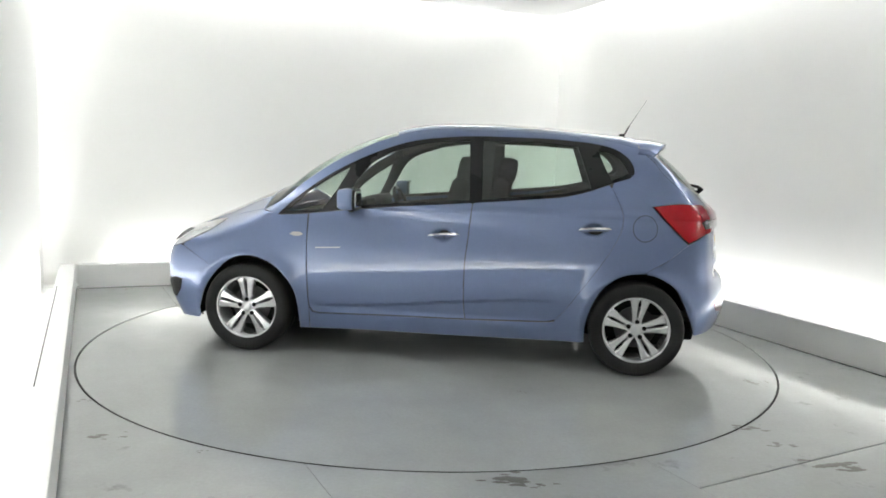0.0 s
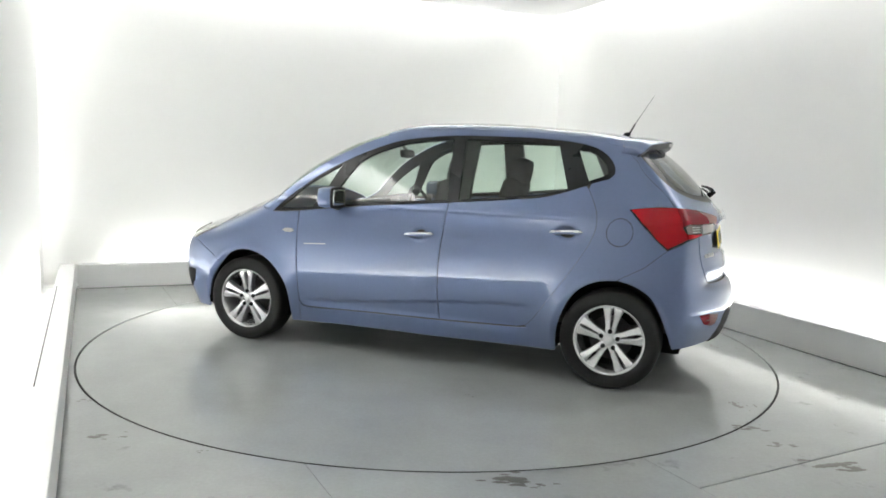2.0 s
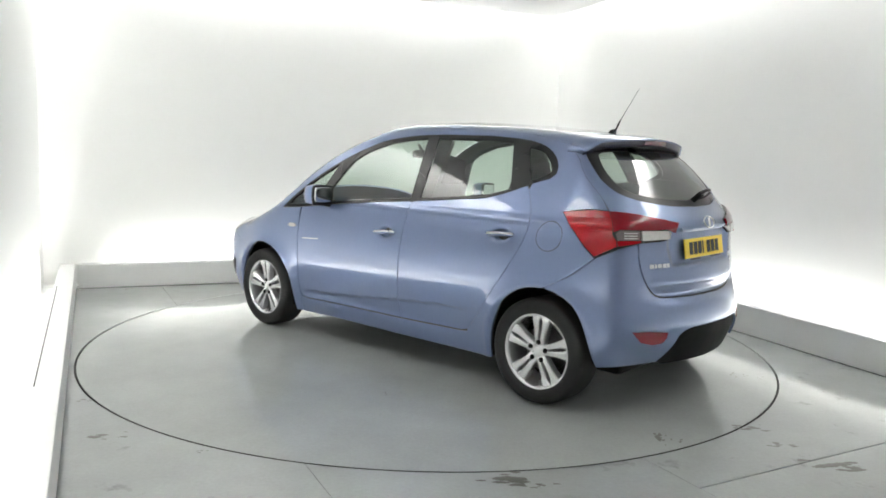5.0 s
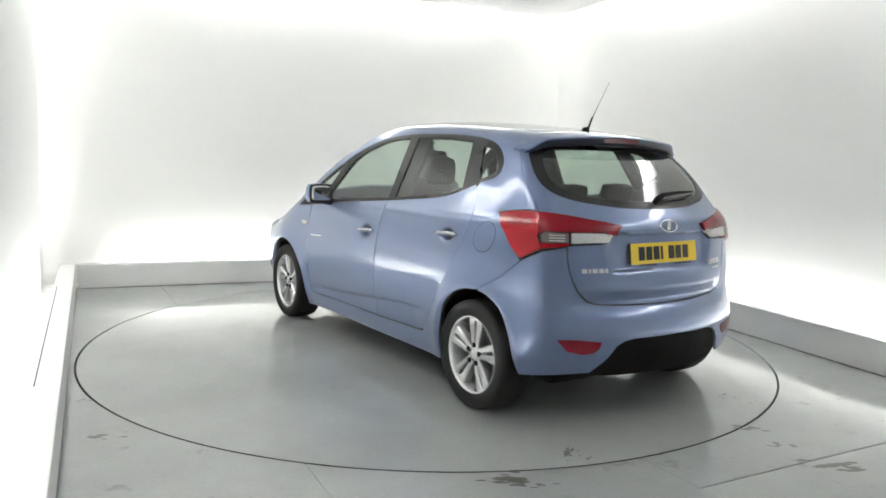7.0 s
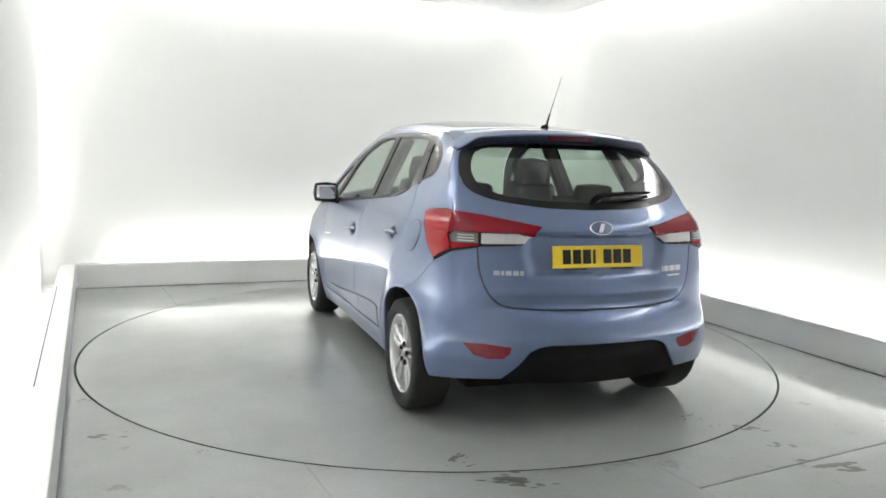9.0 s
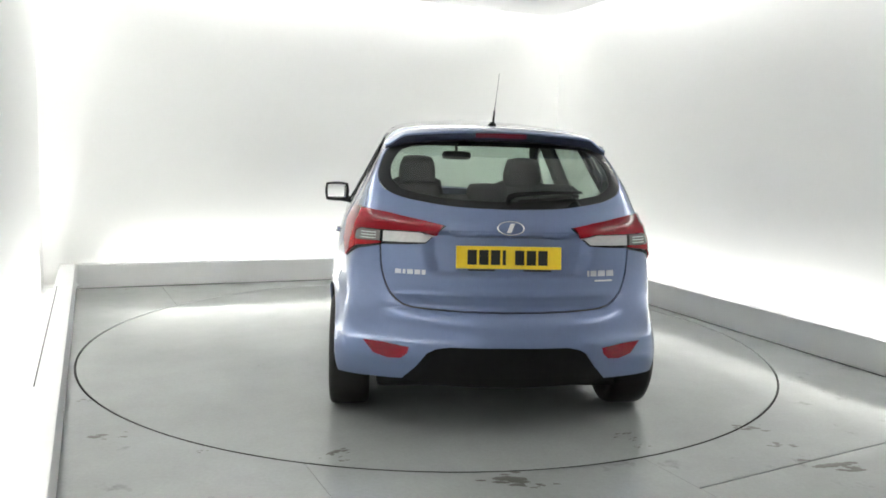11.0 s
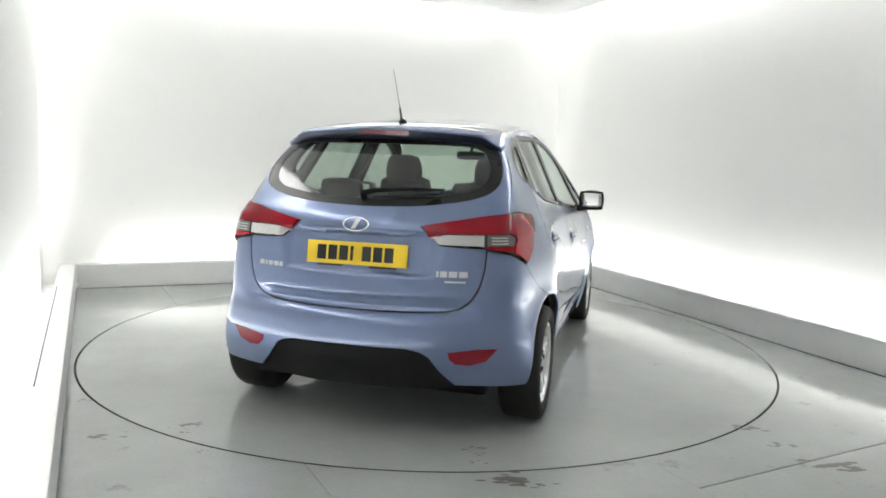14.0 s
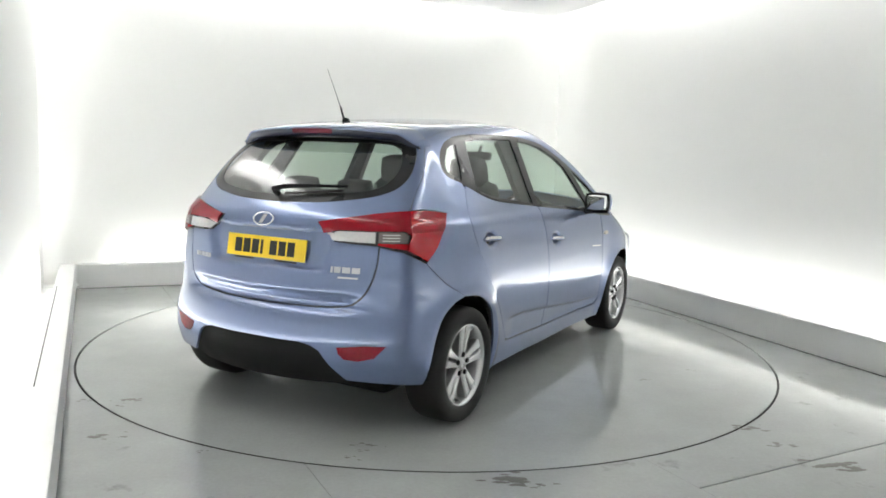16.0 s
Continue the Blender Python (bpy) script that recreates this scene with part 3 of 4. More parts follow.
def body_shell(car):
    belt_line = lambda a, b, dz: [(s, z + dz) for s, z in spline(DLO_LOW, 0.03) if b <= s <= a]
    front_edge = [(0.875, 0.957), (0.878, 0.79), (0.877, 0.636), (0.868, 0.42), (0.861, 0.325), (0.840, 0.292), (0.80, 0.281)]
    low_edge = [(0.80, 0.281), (0.253, 0.291), (-0.206, 0.296), (-0.74, 0.312), (-0.795, 0.326)]
    rear_edge = [(-0.795, 0.326), (-0.850, 0.385), (-0.938, 0.510), (-1.070, 0.701), (-1.168, 0.867), (-1.200, 0.974), (-1.191, 1.061), (-1.142, 1.166), (-1.110, 1.212)]
    split = [(-0.206, 0.296), (-0.195, 0.385), (-0.194, 0.654), (-0.210, 0.840), (-0.226, 1.060)]
    g = 0.003

    # sides in one pressing: sill, rear quarter, cant rail and windscreen pillar
    quarter = (
        [(0.866, 0.165), (0.57, 0.172), (-0.13, 0.172), (-0.957, 0.183)] + spline(REAR_ARCH[:7])
        + [(-1.36, 0.669), (-1.50, 0.748), (-1.618, 0.850)] + [(-1.508, 0.962), (-1.380, 1.086)] + [(-1.50, 1.101), (-1.61, 1.110), (-1.686, 1.107)]
        + spline(SHUT[::-1])[1:] + spline(CANT)[1:] + [(1.16, 0.962), (1.094, 0.944)]
        + spline(DLO_TOP[::-1])[1:] + spline(DLO_LOW[::-1])[1:6]
        + [(s - g, z) for s, z in spline(rear_edge[::-1]) if z < 1.20] + [(s, z - 0.009) for s, z in spline(low_edge[::-1])] + [(0.846, 0.280), (0.865, 0.315)]
    )
    panel("body_side", quarter, M_PAINT, car, step=0.022, label="blue painted sill, rear quarter and roof pillar")
    panel("pillar_lining", quarter, M_INNER, car, step=0.03, offset=-0.014, depth=0, label="dark grey pillar lining")

    door = panel("front_door", spline(front_edge) + low_edge[1:3][:1] + [(s + g, z) for s, z in spline(split)] + belt_line(0.86, -0.22, -0.004)[::-1], M_PAINT, car, holes=(scoop(-0.048, 0.853),), step=0.014, label="blue front door")
    back = panel("rear_door", [(s - g, z) for s, z in spline(split)[::-1]] + low_edge[3:4] + spline(rear_edge) + belt_line(-0.24, -1.10, -0.004)[::-1], M_PAINT, car, holes=(scoop(-1.025, 0.931),), step=0.014, label="blue rear door")
    panel("front_wing", [(0.886, 0.955), (1.07, 0.941), (1.115, 0.950), (1.16, 0.957), (1.215, 0.968), (1.33, 0.944), (1.45, 0.915), (1.57, 0.879)] + [(1.645, 0.788), (1.735, 0.704)] + spline(FRONT_ARCH[3:])+ [(0.872, 0.165), (0.868, 0.31), (0.876, 0.42), (0.883, 0.636), (0.884, 0.79)], M_PAINT, car, step=0.022, label="blue front wing")

    # roof, screen and bonnet seen from above
    edge = belt(*np.array(spline(CANT, 0.04)).T)
    rim = [(p[0], p[1] - 0.002) for p in edge]
    top = [q for q in rim if q[0] < 0.30]
    panel("roof", [(-1.30, 0.0)] + top + [(0.33, rim[len(top)][1] * 0.99), (0.37, 0.30), (0.38, 0.0)], M_PAINT, car, where=roof, sides="both", step=0.04)
    panel("roof_lining", [(-1.40, 0.0), (-1.38, 0.45)] + top + [(0.33, rim[len(top)][1] * 0.99), (0.37, 0.30), (0.38, 0.0)], M_LINING, car, where=roof, sides="both", step=0.06, offset=-0.03, depth=0, label="pale grey roof lining")
    low = [q for q in rim if q[0] >= 0.34]
    panel("windscreen", [(0.39, 0.0), (0.38, 0.30), (0.34, low[0][1] * 0.985)] + [(x, y * 0.985) for x, y in low] + [(1.23, 0.55), (1.27, 0.28), (1.285, 0.0)], M_GLASS, car, where=roof, sides="both", step=0.05, offset=-0.004, depth=0.004, label="tinted windscreen")
    side = belt(*np.array([(1.215, 0.970), (1.33, 0.946), (1.45, 0.917), (1.575, 0.880), (1.75, 0.865), (1.92, 0.825), (2.03, 0.768), (2.2, 0.755), (2.35, 0.750), (2.5, 0.750)]).T)
    panel("bonnet", [(1.295, 0.0), (1.28, 0.28), (1.24, 0.55)] + [(p[0], p[1]) for p in side[:-1]] + [(side[-1][0], 0.0)], M_PAINT, car, where=roof, sides="both", step=0.035)

    # front bumper with its dark openings
    front = panel("front_bumper", spline(FRONT_ARCH[:4][::-1])[:1] + [(1.735, 0.698)] + spline(HEADLAMP[3:7])[::-1][1:-1] + [(2.03, 0.758), (2.2, 0.748), (2.5, 0.742), (2.5, 0.19), (2.1, 0.19), (1.80, 0.19), (1.66, 0.19)] + spline(FRONT_ARCH[:4])[1:-1], M_PAINT, car, sides="both", step=0.03, label="blue front bumper")
    panel("grille", [(2.5, 0.64), (2.22, 0.645), (2.16, 0.60), (2.5, 0.585)], M_BLACK, front, sides="both", offset=0.005, label="slim black upper grille")
    panel("air_intake", [(2.5, 0.48), (2.20, 0.48), (2.10, 0.30), (2.5, 0.28)], M_PLASTIC, front, sides="both", offset=0.005, label="black lower air intake")
    fog = panel("fog_lamp_bezel", [(1.733, 0.462), (1.775, 0.470), (1.86, 0.43), (1.84, 0.34), (1.79, 0.322), (1.75, 0.38)], M_BLACK, front, offset=0.005, label="black fog lamp bezel")
    head = panel("headlight", HEADLAMP, M_HEADLAMP, car, offset=0.006, step=0.02, label="clear headlight with chrome reflector")
    panel("reflector_bowl", [(1.83, 0.795), (1.95, 0.785), (1.98, 0.735), (1.90, 0.705), (1.80, 0.735)], M_DARK_METAL, head, offset=0.010, step=0.02)

    # dark shell behind the joints, which is the cabin's trim as well
    shell = (
        [(-2.45, 0.31), (-1.90, 0.31)] + [(s, z) for s, z in spline(REAR_ARCH[::-1])] + [(0.90, 0.19)] + spline(FRONT_ARCH[::-1])
        + [(1.70, 0.21), (2.5, 0.21), (2.5, 0.70), (2.0, 0.66), (1.8, 0.66), (1.62, 0.76), (1.5, 0.86), (1.2, 0.92), (0.87, 0.935), (0.27, 1.0), (-0.21, 1.045), (-0.65, 1.085), (-1.02, 1.185), (-1.11, 1.228), (-1.20, 1.258), (-1.30, 1.262), (-1.45, 1.25), (-1.62, 1.14), (-1.80, 1.10), (-2.45, 1.07)]
    )
    panel("inner_shell", shell, M_INNER, car, sides="both", step=0.05, offset=-0.028, depth=0.004, label="dark grey inner door and boot trim")
    bm = bmesh.new()
    add_box(bm, -1.72, 1.80, -0.63, 0.63, 0.19, 0.34, bevel=0.03)
    part("underbody", bm, M_PLASTIC, car, "black underbody")
    for s in (1, -1):
        box_object("inner_sill", (-0.96, 0.90, min(s * 0.60, s * 0.79), max(s * 0.60, s * 0.79), 0.20, 0.34), M_PLASTIC, parent=car)
    for cx, a0, a1 in ((-1.32, -18, 182), (1.31, -13, 198)):
        for s in (1, -1):
            vs, fs = [], []
            n = 28
            for i in range(n + 1):
                a = math.radians(a0 + (a1 - a0) * i / n)
                for y in (0.52, 0.845):
                    vs.append((cx + 0.352 * math.cos(a), s * y, 0.305 + 0.352 * math.sin(a)))
            fs = [(2 * i, 2 * i + 1, 2 * i + 3, 2 * i + 2) for i in range(n)]
            fs.append(tuple(range(0, 2 * n + 2, 2)))
            mesh_object("wheel_arch_liner", vs, fs, M_PLASTIC, car, False, "black wheel arch liner")
    for s, parent in door.items():
        handle(parent, s, -0.048, 0.853, 4.6)
    for s, parent in back.items():
        handle(parent, s, -1.025, 0.931, 3.2)
    # flap, repeaters
    ring = [(-1.343 + 0.075 * math.cos(a), 0.945 + 0.080 * math.sin(a)) for a in np.linspace(0, math.tau, 40)[:-1]]
    panel("fuel_flap_joint", [(-1.343 + (s + 1.343) * 1.055, 0.945 + (z - 0.945) * 1.055) for s, z in ring], M_PRINT, car, sides=(1,), offset=0.0012, depth=0.001, step=0.02)
    panel("fuel_flap", ring, M_PAINT, car, sides=(1,), offset=0.0030, depth=0.002, step=0.02, label="round blue fuel flap")
    panel("side_repeater", [(0.905, 0.817), (0.93, 0.832), (0.975, 0.832), (1.0, 0.816), (0.97, 0.804), (0.93, 0.804)], M_CLEAR, car, offset=0.007, depth=0.008, step=0.015, label="clear side indicator")
    panel("door_script", [(0.650, 0.737), (0.82, 0.728), (0.82, 0.734), (0.650, 0.743)], M_SCRIPT, door, offset=0.003, depth=0.003, step=0.02)
    return door, back


def flat_normals(ob):
    """Takes a raised piece's own normals, not those of the form below it."""
    if "custom_normal" in ob.data.attributes:
        ob.data.attributes.remove(ob.data.attributes["custom_normal"])
    ob.data.polygons.foreach_set("use_smooth", [False] * len(ob.data.polygons))
    return ob


def handle(parent, side, x, z, tilt):
    """A chrome bar over a dark scooped recess."""
    t = math.tan(math.radians(-tilt))
    bar = [(x - 0.105, z - 0.105 * t - 0.003), (x - 0.08, z - 0.08 * t - 0.013), (x + 0.08, z + 0.08 * t - 0.013), (x + 0.105, z + 0.105 * t - 0.003), (x + 0.09, z + 0.09 * t + 0.009), (x - 0.09, z - 0.09 * t + 0.009)]
    bowl = lambda f: -0.026 * np.sqrt(np.clip(1 - ((f[:, 0] - x) / 0.0605) ** 2 - ((f[:, 1] - z + 0.003) / 0.0335) ** 2, 0, 1))
    cup = panel("handle_recess", scoop(x, z), M_PAINT, parent, sides=(side,), offset=bowl, depth=0, step=0.007)[side]
    flat_normals(cup)
    cup.data.polygons.foreach_set("use_smooth", [True] * len(cup.data.polygons))
    lift = lambda f: 0.026 - 0.016 * np.clip(np.abs(f[:, 0] - x) / 0.105, 0, 1) ** 3
    flat_normals(panel("door_handle", bar, M_PAINT, parent, sides=(side,), offset=lift, depth=0.014, step=0.012, along=(0, 1, 0.12))[side])
    strip = [(x - 0.104, z - 0.104 * t - 0.004), (x + 0.104, z + 0.104 * t - 0.004), (x + 0.090, z + 0.090 * t + 0.009), (x - 0.090, z - 0.090 * t + 0.009)]
    flat_normals(tagged(panel("handle_strip", strip, M_CHROME, parent, sides=(side,), offset=lambda f: lift(f) + 0.003, depth=0.004, step=0.012, along=(0, 1, 0.12))[side], "chrome handle strip"))


def windows(car):
    quarter = [(1.035, 0.972), (0.96, 1.045), (0.90, 1.108), (0.80, 1.183), (0.738, 1.222), (0.625, 1.288), (0.695, 1.14), (0.785, 0.990)]
    front = [(0.700, 1.002), (0.60, 1.147), (0.545, 1.238), (0.490, 1.312), (0.43, 1.352), (0.362, 1.386), (0.172, 1.446), (0.0, 1.472), (-0.175, 1.482), (-0.205, 1.086), (0.277, 1.048)]
    rear = [(-0.285, 1.090), (-0.268, 1.485), (-0.634, 1.480), (-0.897, 1.462), (-0.945, 1.33), (-0.995, 1.188), (-0.836, 1.150), (-0.654, 1.129)]
    fixed = [(-1.030, 1.437), (-1.10, 1.428), (-1.150, 1.408), (-1.205, 1.355), (-1.232, 1.308), (-1.226, 1.290), (-1.195, 1.272), (-1.120, 1.243), (-1.078, 1.33)]
    panel("window_surround", spline(DLO_LOW)[:-1] + spline(DLO_TOP)[:-1], M_BLACK, car, holes=(quarter, front, rear, fixed), step=0.03, offset=-0.002, depth=0.02, label="gloss black window surround and pillars")
    for name, o in (("quarter_light", quarter), ("front_window", front), ("rear_window", rear), ("rear_quarter_window", fixed)):
        panel(name, o, M_GLASS, car, step=0.05, offset=-0.007, depth=0.002, label="green-tinted side window")
    panel("pillar_trim", [(-0.165, 1.03), (-0.185, 1.50), (-0.345, 1.50), (-0.335, 1.05)], M_INNER, car, step=0.05, offset=-0.05, depth=0.03, label="dark grey inner door pillar")
    line = spline([(0.86, 0.961), *DLO_LOW[2:8]], 0.05)
    panel("belt_strip", line + [(s, z + 0.012) for s, z in line[::-1]], M_BLACK, car, offset=0.004, depth=0.006, step=0.03, label="black belt strip")


def tail(car):
    glass = spline(REAR_GLASS) + [(-2.45, 1.455), (-2.1, 1.452), (-1.75, 1.447), (-1.5, 1.438)]
    gate = panel("tailgate", [(q - 0.010, z - 0.009) for q, z in spline(SHUT)[:-1]] + [(-1.700, 1.100), (-1.846, 1.08)] + spline(GATE_LOW) + [(-2.45, 1.121 - 0.003)] + [(s, z - 0.003) for s, z in spline(REAR_GLASS[::-1])[1:]] + [(-1.37, 1.44)], M_PAINT, car, sides="both", step=0.018, label="blue tailgate")
    clear = [(-1.64, 1.405), (-1.70, 1.33), (-1.80, 1.248), (-1.90, 1.207), (-2.0, 1.187), (-2.2, 1.163), (-2.45, 1.156), (-2.45, 1.432), (-2.1, 1.43), (-1.8, 1.42)]
    frit = spline(REAR_GLASS) + clear[6:7] + [(s, z) for s, z in spline(clear[:7])[::-1]] + [(-1.8, 1.42), (-2.1, 1.43), (-2.45, 1.432), (-2.45, 1.455), (-2.1, 1.452), (-1.75, 1.447), (-1.5, 1.438)]
    panel("window_border", frit, M_BLACK, gate, sides="both", step=0.025, offset=-0.003, depth=0.004, label="black ceramic border of the rear window")
    panel("rear_screen", spline(clear[:7]) + clear[7:], M_REAR_GLASS, gate, sides="both", step=0.05, offset=-0.005, depth=0, label="tinted rear window")

    joint = spline(SHUT, 0.04)
    panel("tailgate_joint", [(q - 0.001, z + 0.001) for q, z in joint] + [(q - 0.0065, z - 0.0055) for q, z in joint[::-1]], M_PRINT, gate, step=0.02, offset=0.0012, depth=0.001, label="dark rubber seal in the tailgate joint")
    lamp = panel("tail_light", LAMP, M_BLACK, car, step=0.02, offset=0.004, depth=0.02, label="swept tail light with red and clear lenses")
    inset = [(-1.397, 1.080), (-1.50, 1.092), (-1.61, 1.101), (-1.692, 1.099), (-1.705, 1.02), (-1.703, 0.975), (-1.716, 0.950), (-1.718, 0.920), (-1.620, 0.862), (-1.566, 0.911), (-1.521, 0.962)]
    bulge = lambda f: 0.010 + 0.010 * np.sin(np.clip((f[:, 1] - 0.86) / 0.24, 0, 1) * math.pi)
    panel("red_lens", inset, M_RED, lamp, step=0.015, offset=bulge, depth=0.012, label="bright red brake lamp lens")
    panel("upper_lens", [(-1.694, 1.099), (-1.73, 1.098), (-1.85, 1.084), (-1.98, 1.061), (-2.132, 1.035), (-2.100, 1.002), (-1.86, 1.004), (-1.735, 1.008), (-1.708, 0.990), (-1.705, 1.03)], M_DEEP_RED, lamp, step=0.015, offset=bulge, depth=0.012, label="deep red upper lens")
    panel("lower_lens", [(-1.720, 0.949), (-1.722, 0.922), (-1.84, 0.941), (-1.84, 0.950)], M_RED, lamp, step=0.015, offset=bulge, depth=0.012, label="red lower lens")
    panel("indicator_lens", [(-1.735, 1.003), (-1.838, 1.000), (-1.838, 0.953), (-1.722, 0.953), (-1.716, 0.985)], M_SMOKED, lamp, step=0.015, offset=bulge, depth=0.012, label="smoked indicator lens")
    for z in (0.960, 0.973, 0.986):
        panel("lens_rib", [(-1.75, z), (-1.82, z), (-1.82, z + 0.005), (-1.75, z + 0.005)], M_CLEAR, lamp, step=0.015, offset=lambda f: bulge(f) + 0.001, depth=0.002)
    panel("reversing_lens", [(-1.852, 0.999), (-2.088, 0.997), (-2.038, 0.953), (-1.852, 0.950)], M_CLEAR, lamp, step=0.015, offset=bulge, depth=0.012, label="clear reversing lamp lens")

    bumper = panel(
        "rear_bumper",
        [(-1.357, 0.665), (-1.50, 0.744), (-1.620, 0.849), (-1.73, 0.908), (-1.832, 0.930)] + [(s + 0.007 * smooth_step(-2.06, -1.93, s), z - 0.007 * smooth_step(0.80, 0.64, z)) for s, z in spline(GATE_LOW)[1:-1]] + [(-2.45, 0.624), (-2.45, 0.468), (-2.16, 0.464), (-2.10, 0.452), (-2.055, 0.428), (-2.0, 0.35), (-1.952, 0.285), (-1.80, 0.277), (-1.650, 0.272)] + spline(REAR_ARCH[6:])[::-1][1:-1],
        M_PAINT, car, sides="both", step=0.018, label="blue rear bumper",
    )
    panel("lower_insert", [(-2.45, 0.472), (-2.16, 0.468), (-2.055, 0.434), (-2.0, 0.356), (-1.947, 0.289), (-1.965, 0.268), (-2.02, 0.250), (-2.45, 0.245)], M_INSERT, bumper, sides="both", offset=-0.018, depth=0.10, label="black plastic bumper insert")
    panel("rear_reflector", [(-1.795, 0.468), (-1.88, 0.466), (-1.978, 0.452), (-1.972, 0.420), (-1.950, 0.395), (-1.90, 0.390), (-1.84, 0.408)], M_REFLECTOR, bumper, step=0.015, offset=0.003, depth=0.006, label="red bumper reflector")

    # number plate: yellow sheet with plain bars
    plate_m = Matrix.Translation((-1.880, 0, 0.889)) @ pose(0, 0, 0, 0, 9, 0)
    bm = bmesh.new()
    add_box(bm, -0.004, 0.004, -0.26, 0.26, -0.0555, 0.0555, plate_m, 0.003)
    plate = part("number_plate", bm, M_YELLOW, gate, "yellow rear number plate with black bars")
    y = 0.205
    for i in range(7):
        if i == 4:
            y -= 0.034
        w = 0.016 if i == 3 else 0.046
        box_object("plate_bar", (-0.0055, -0.0035, y - w, y, -0.036, 0.036), M_PRINT, plate_m, 0.0, plate)
        y -= w + 0.0115
    for y0, y1 in ((0.07, 0.20), (-0.21, -0.07)):
        box_object("plate_bar", (-0.0055, -0.0035, y0, y1, -0.066, -0.057), M_PRINT, plate_m, 0.0, plate)

    # round emblem: a chrome ring round a slanting bar, and small raised bars
    em = Matrix.Translation((-1.897, 0, 1.034)) @ pose(0, 0, 0, 0, 22, 0)
    bm = bmesh.new()
    n = 40
    rows = []
    for i in range(n):
        a = math.tau * i / n
        rows.append([bm.verts.new(em @ Vector((dx, k * 0.068 * math.cos(a), k * 0.036 * math.sin(a)))) for k, dx in ((1.0, 0.0), (0.98, -0.006), (0.91, -0.006), (0.88, 0.0))])
    for i in range(n):
        for k in range(3):
            bm.faces.new((rows[i][k], rows[(i + 1) % n][k], rows[(i + 1) % n][k + 1], rows[i][k + 1]))
    emblem = part("emblem_ring", bm, M_CHROME, gate, "chrome oval emblem", True)
    slant = em @ Matrix(((1, 0, 0, 0), (0, 1, -0.45, 0), (0, 0, 1, 0), (0, 0, 0, 1)))
    for dims in ((-0.006, 0, -0.012, 0.012, -0.024, 0.024),):
        box_object("emblem_bar", dims, M_CHROME, slant, 0.0015, emblem)
    # raised script on the tailgate: plain bars of its size
    def script(side, start, widths, z0, z1, gap=0.007):
        for w in widths:
            panel("script_bar", [(-2.45 + start, z0), (-2.45 + start + w, z0), (-2.45 + start + w, z1), (-2.45 + start, z1)], M_SCRIPT, gate, sides=(side,), offset=0.003, depth=0.003, step=0.02)
            start += w + gap
    script(1, 0.405, (0.018, 0.026, 0.024, 0.012, 0.026), 0.798, 0.820)
    script(-1, 0.400, (0.010, 0.032, 0.034, 0.036), 0.800, 0.828)
    script(-1, 0.44, (0.085,), 0.774, 0.782)
    # grip ledge above the plate
    ledge = [(-2.45, 0.985), (-2.20, 0.990), (-2.15, 1.008), (-2.45, 1.010)]
    panel("grip_ledge", ledge, M_PAINT, gate, sides="both", offset=0.012, depth=0.03, step=0.02)

    # wiper
    p = belt(np.array([-2.45, -2.40, -2.25, -2.06]), np.array([1.150, 1.165, 1.182, 1.190])) * (1, -1, 1)
    up = np.array([-0.02, 0, 0.018])
    wiper = tube("rear_wiper", [tuple(p[0] + up * 0.2), tuple(p[0] + up * 1.7), tuple(p[1] + up * 1.7), tuple(p[2] + up * 1.3), tuple(p[3] + up)], [0.017, 0.017, 0.012, 0.009, 0.006], M_PLASTIC, gate, "black rear wiper arm")
    q = belt(np.array([-2.40, -2.30, -2.20, -2.08]), np.array([1.152, 1.158, 1.166, 1.178])) * (1, -1, 1)
    tube("wiper_blade", [tuple(v + up * 0.55) for v in q], 0.007, M_RUBBER, wiper)

    # spoiler
    ys = np.linspace(-0.60, 0.60, 49)
    vs, us = [], []
    for y in ys:
        a = abs(y)
        end = smooth_step(0.49, 0.60, a)
        xt = -1.540 + 0.30 * y * y + 0.02 * end
        zt = 1.507 - 0.10 * y * y - 0.045 * end
        x0 = -1.285 - 0.02 * end
        z0 = float(roof(np.array([x0]), np.array([min(a, 0.575)]))[0, 2]) + 0.003
        xm = (x0 + xt) / 2
        zm = (z0 + zt) / 2 + 0.008
        thick = 0.046
        vs += [(x0, y, z0), (xm, y, zm), (xt + 0.012, y, zt + 0.002), (xt, y, zt - 0.005), (xt + 0.006, y, zt - 0.010), (-1.38, y, zt - 0.04), (x0 + 0.02, y, z0 - 0.05)]
        us += [(xt + 0.008, y, zt - 0.008), (xt + 0.018, y, zt - thick + 0.006), (xt + 0.030, y, zt - thick), (-1.40, y, zt - thick - 0.012), (-1.38, y, zt - 0.03)]
    spoiler = None
    for pts, k in ((vs, 7), (us, 5)):
        fs = []
        for i in range(len(ys) - 1):
            for j in range(k - 1):
                fs.append((i * k + j, i * k + j + 1, (i + 1) * k + j + 1, (i + 1) * k + j))
        fs += [tuple(range(k))[::-1], tuple(range((len(ys) - 1) * k, len(ys) * k))]
        if spoiler is None:
            spoiler = mesh_object("roof_spoiler", pts, fs, M_PAINT, car, True, "blue roof spoiler over the rear window")
        else:
            mesh_object("spoiler_underside", pts, fs, M_NAVY, spoiler, True, "dark navy underside of the spoiler")
    vs, fs = [], []
    for y in np.linspace(-0.135, 0.135, 15):
        xt = -1.540 + 0.30 * y * y
        zt = 1.507 - 0.10 * y * y
        vs += [(xt + 0.002, y, zt - 0.010), (xt + 0.008, y, zt - 0.034), (xt + 0.02, y, zt - 0.034), (xt + 0.02, y, zt - 0.010)]
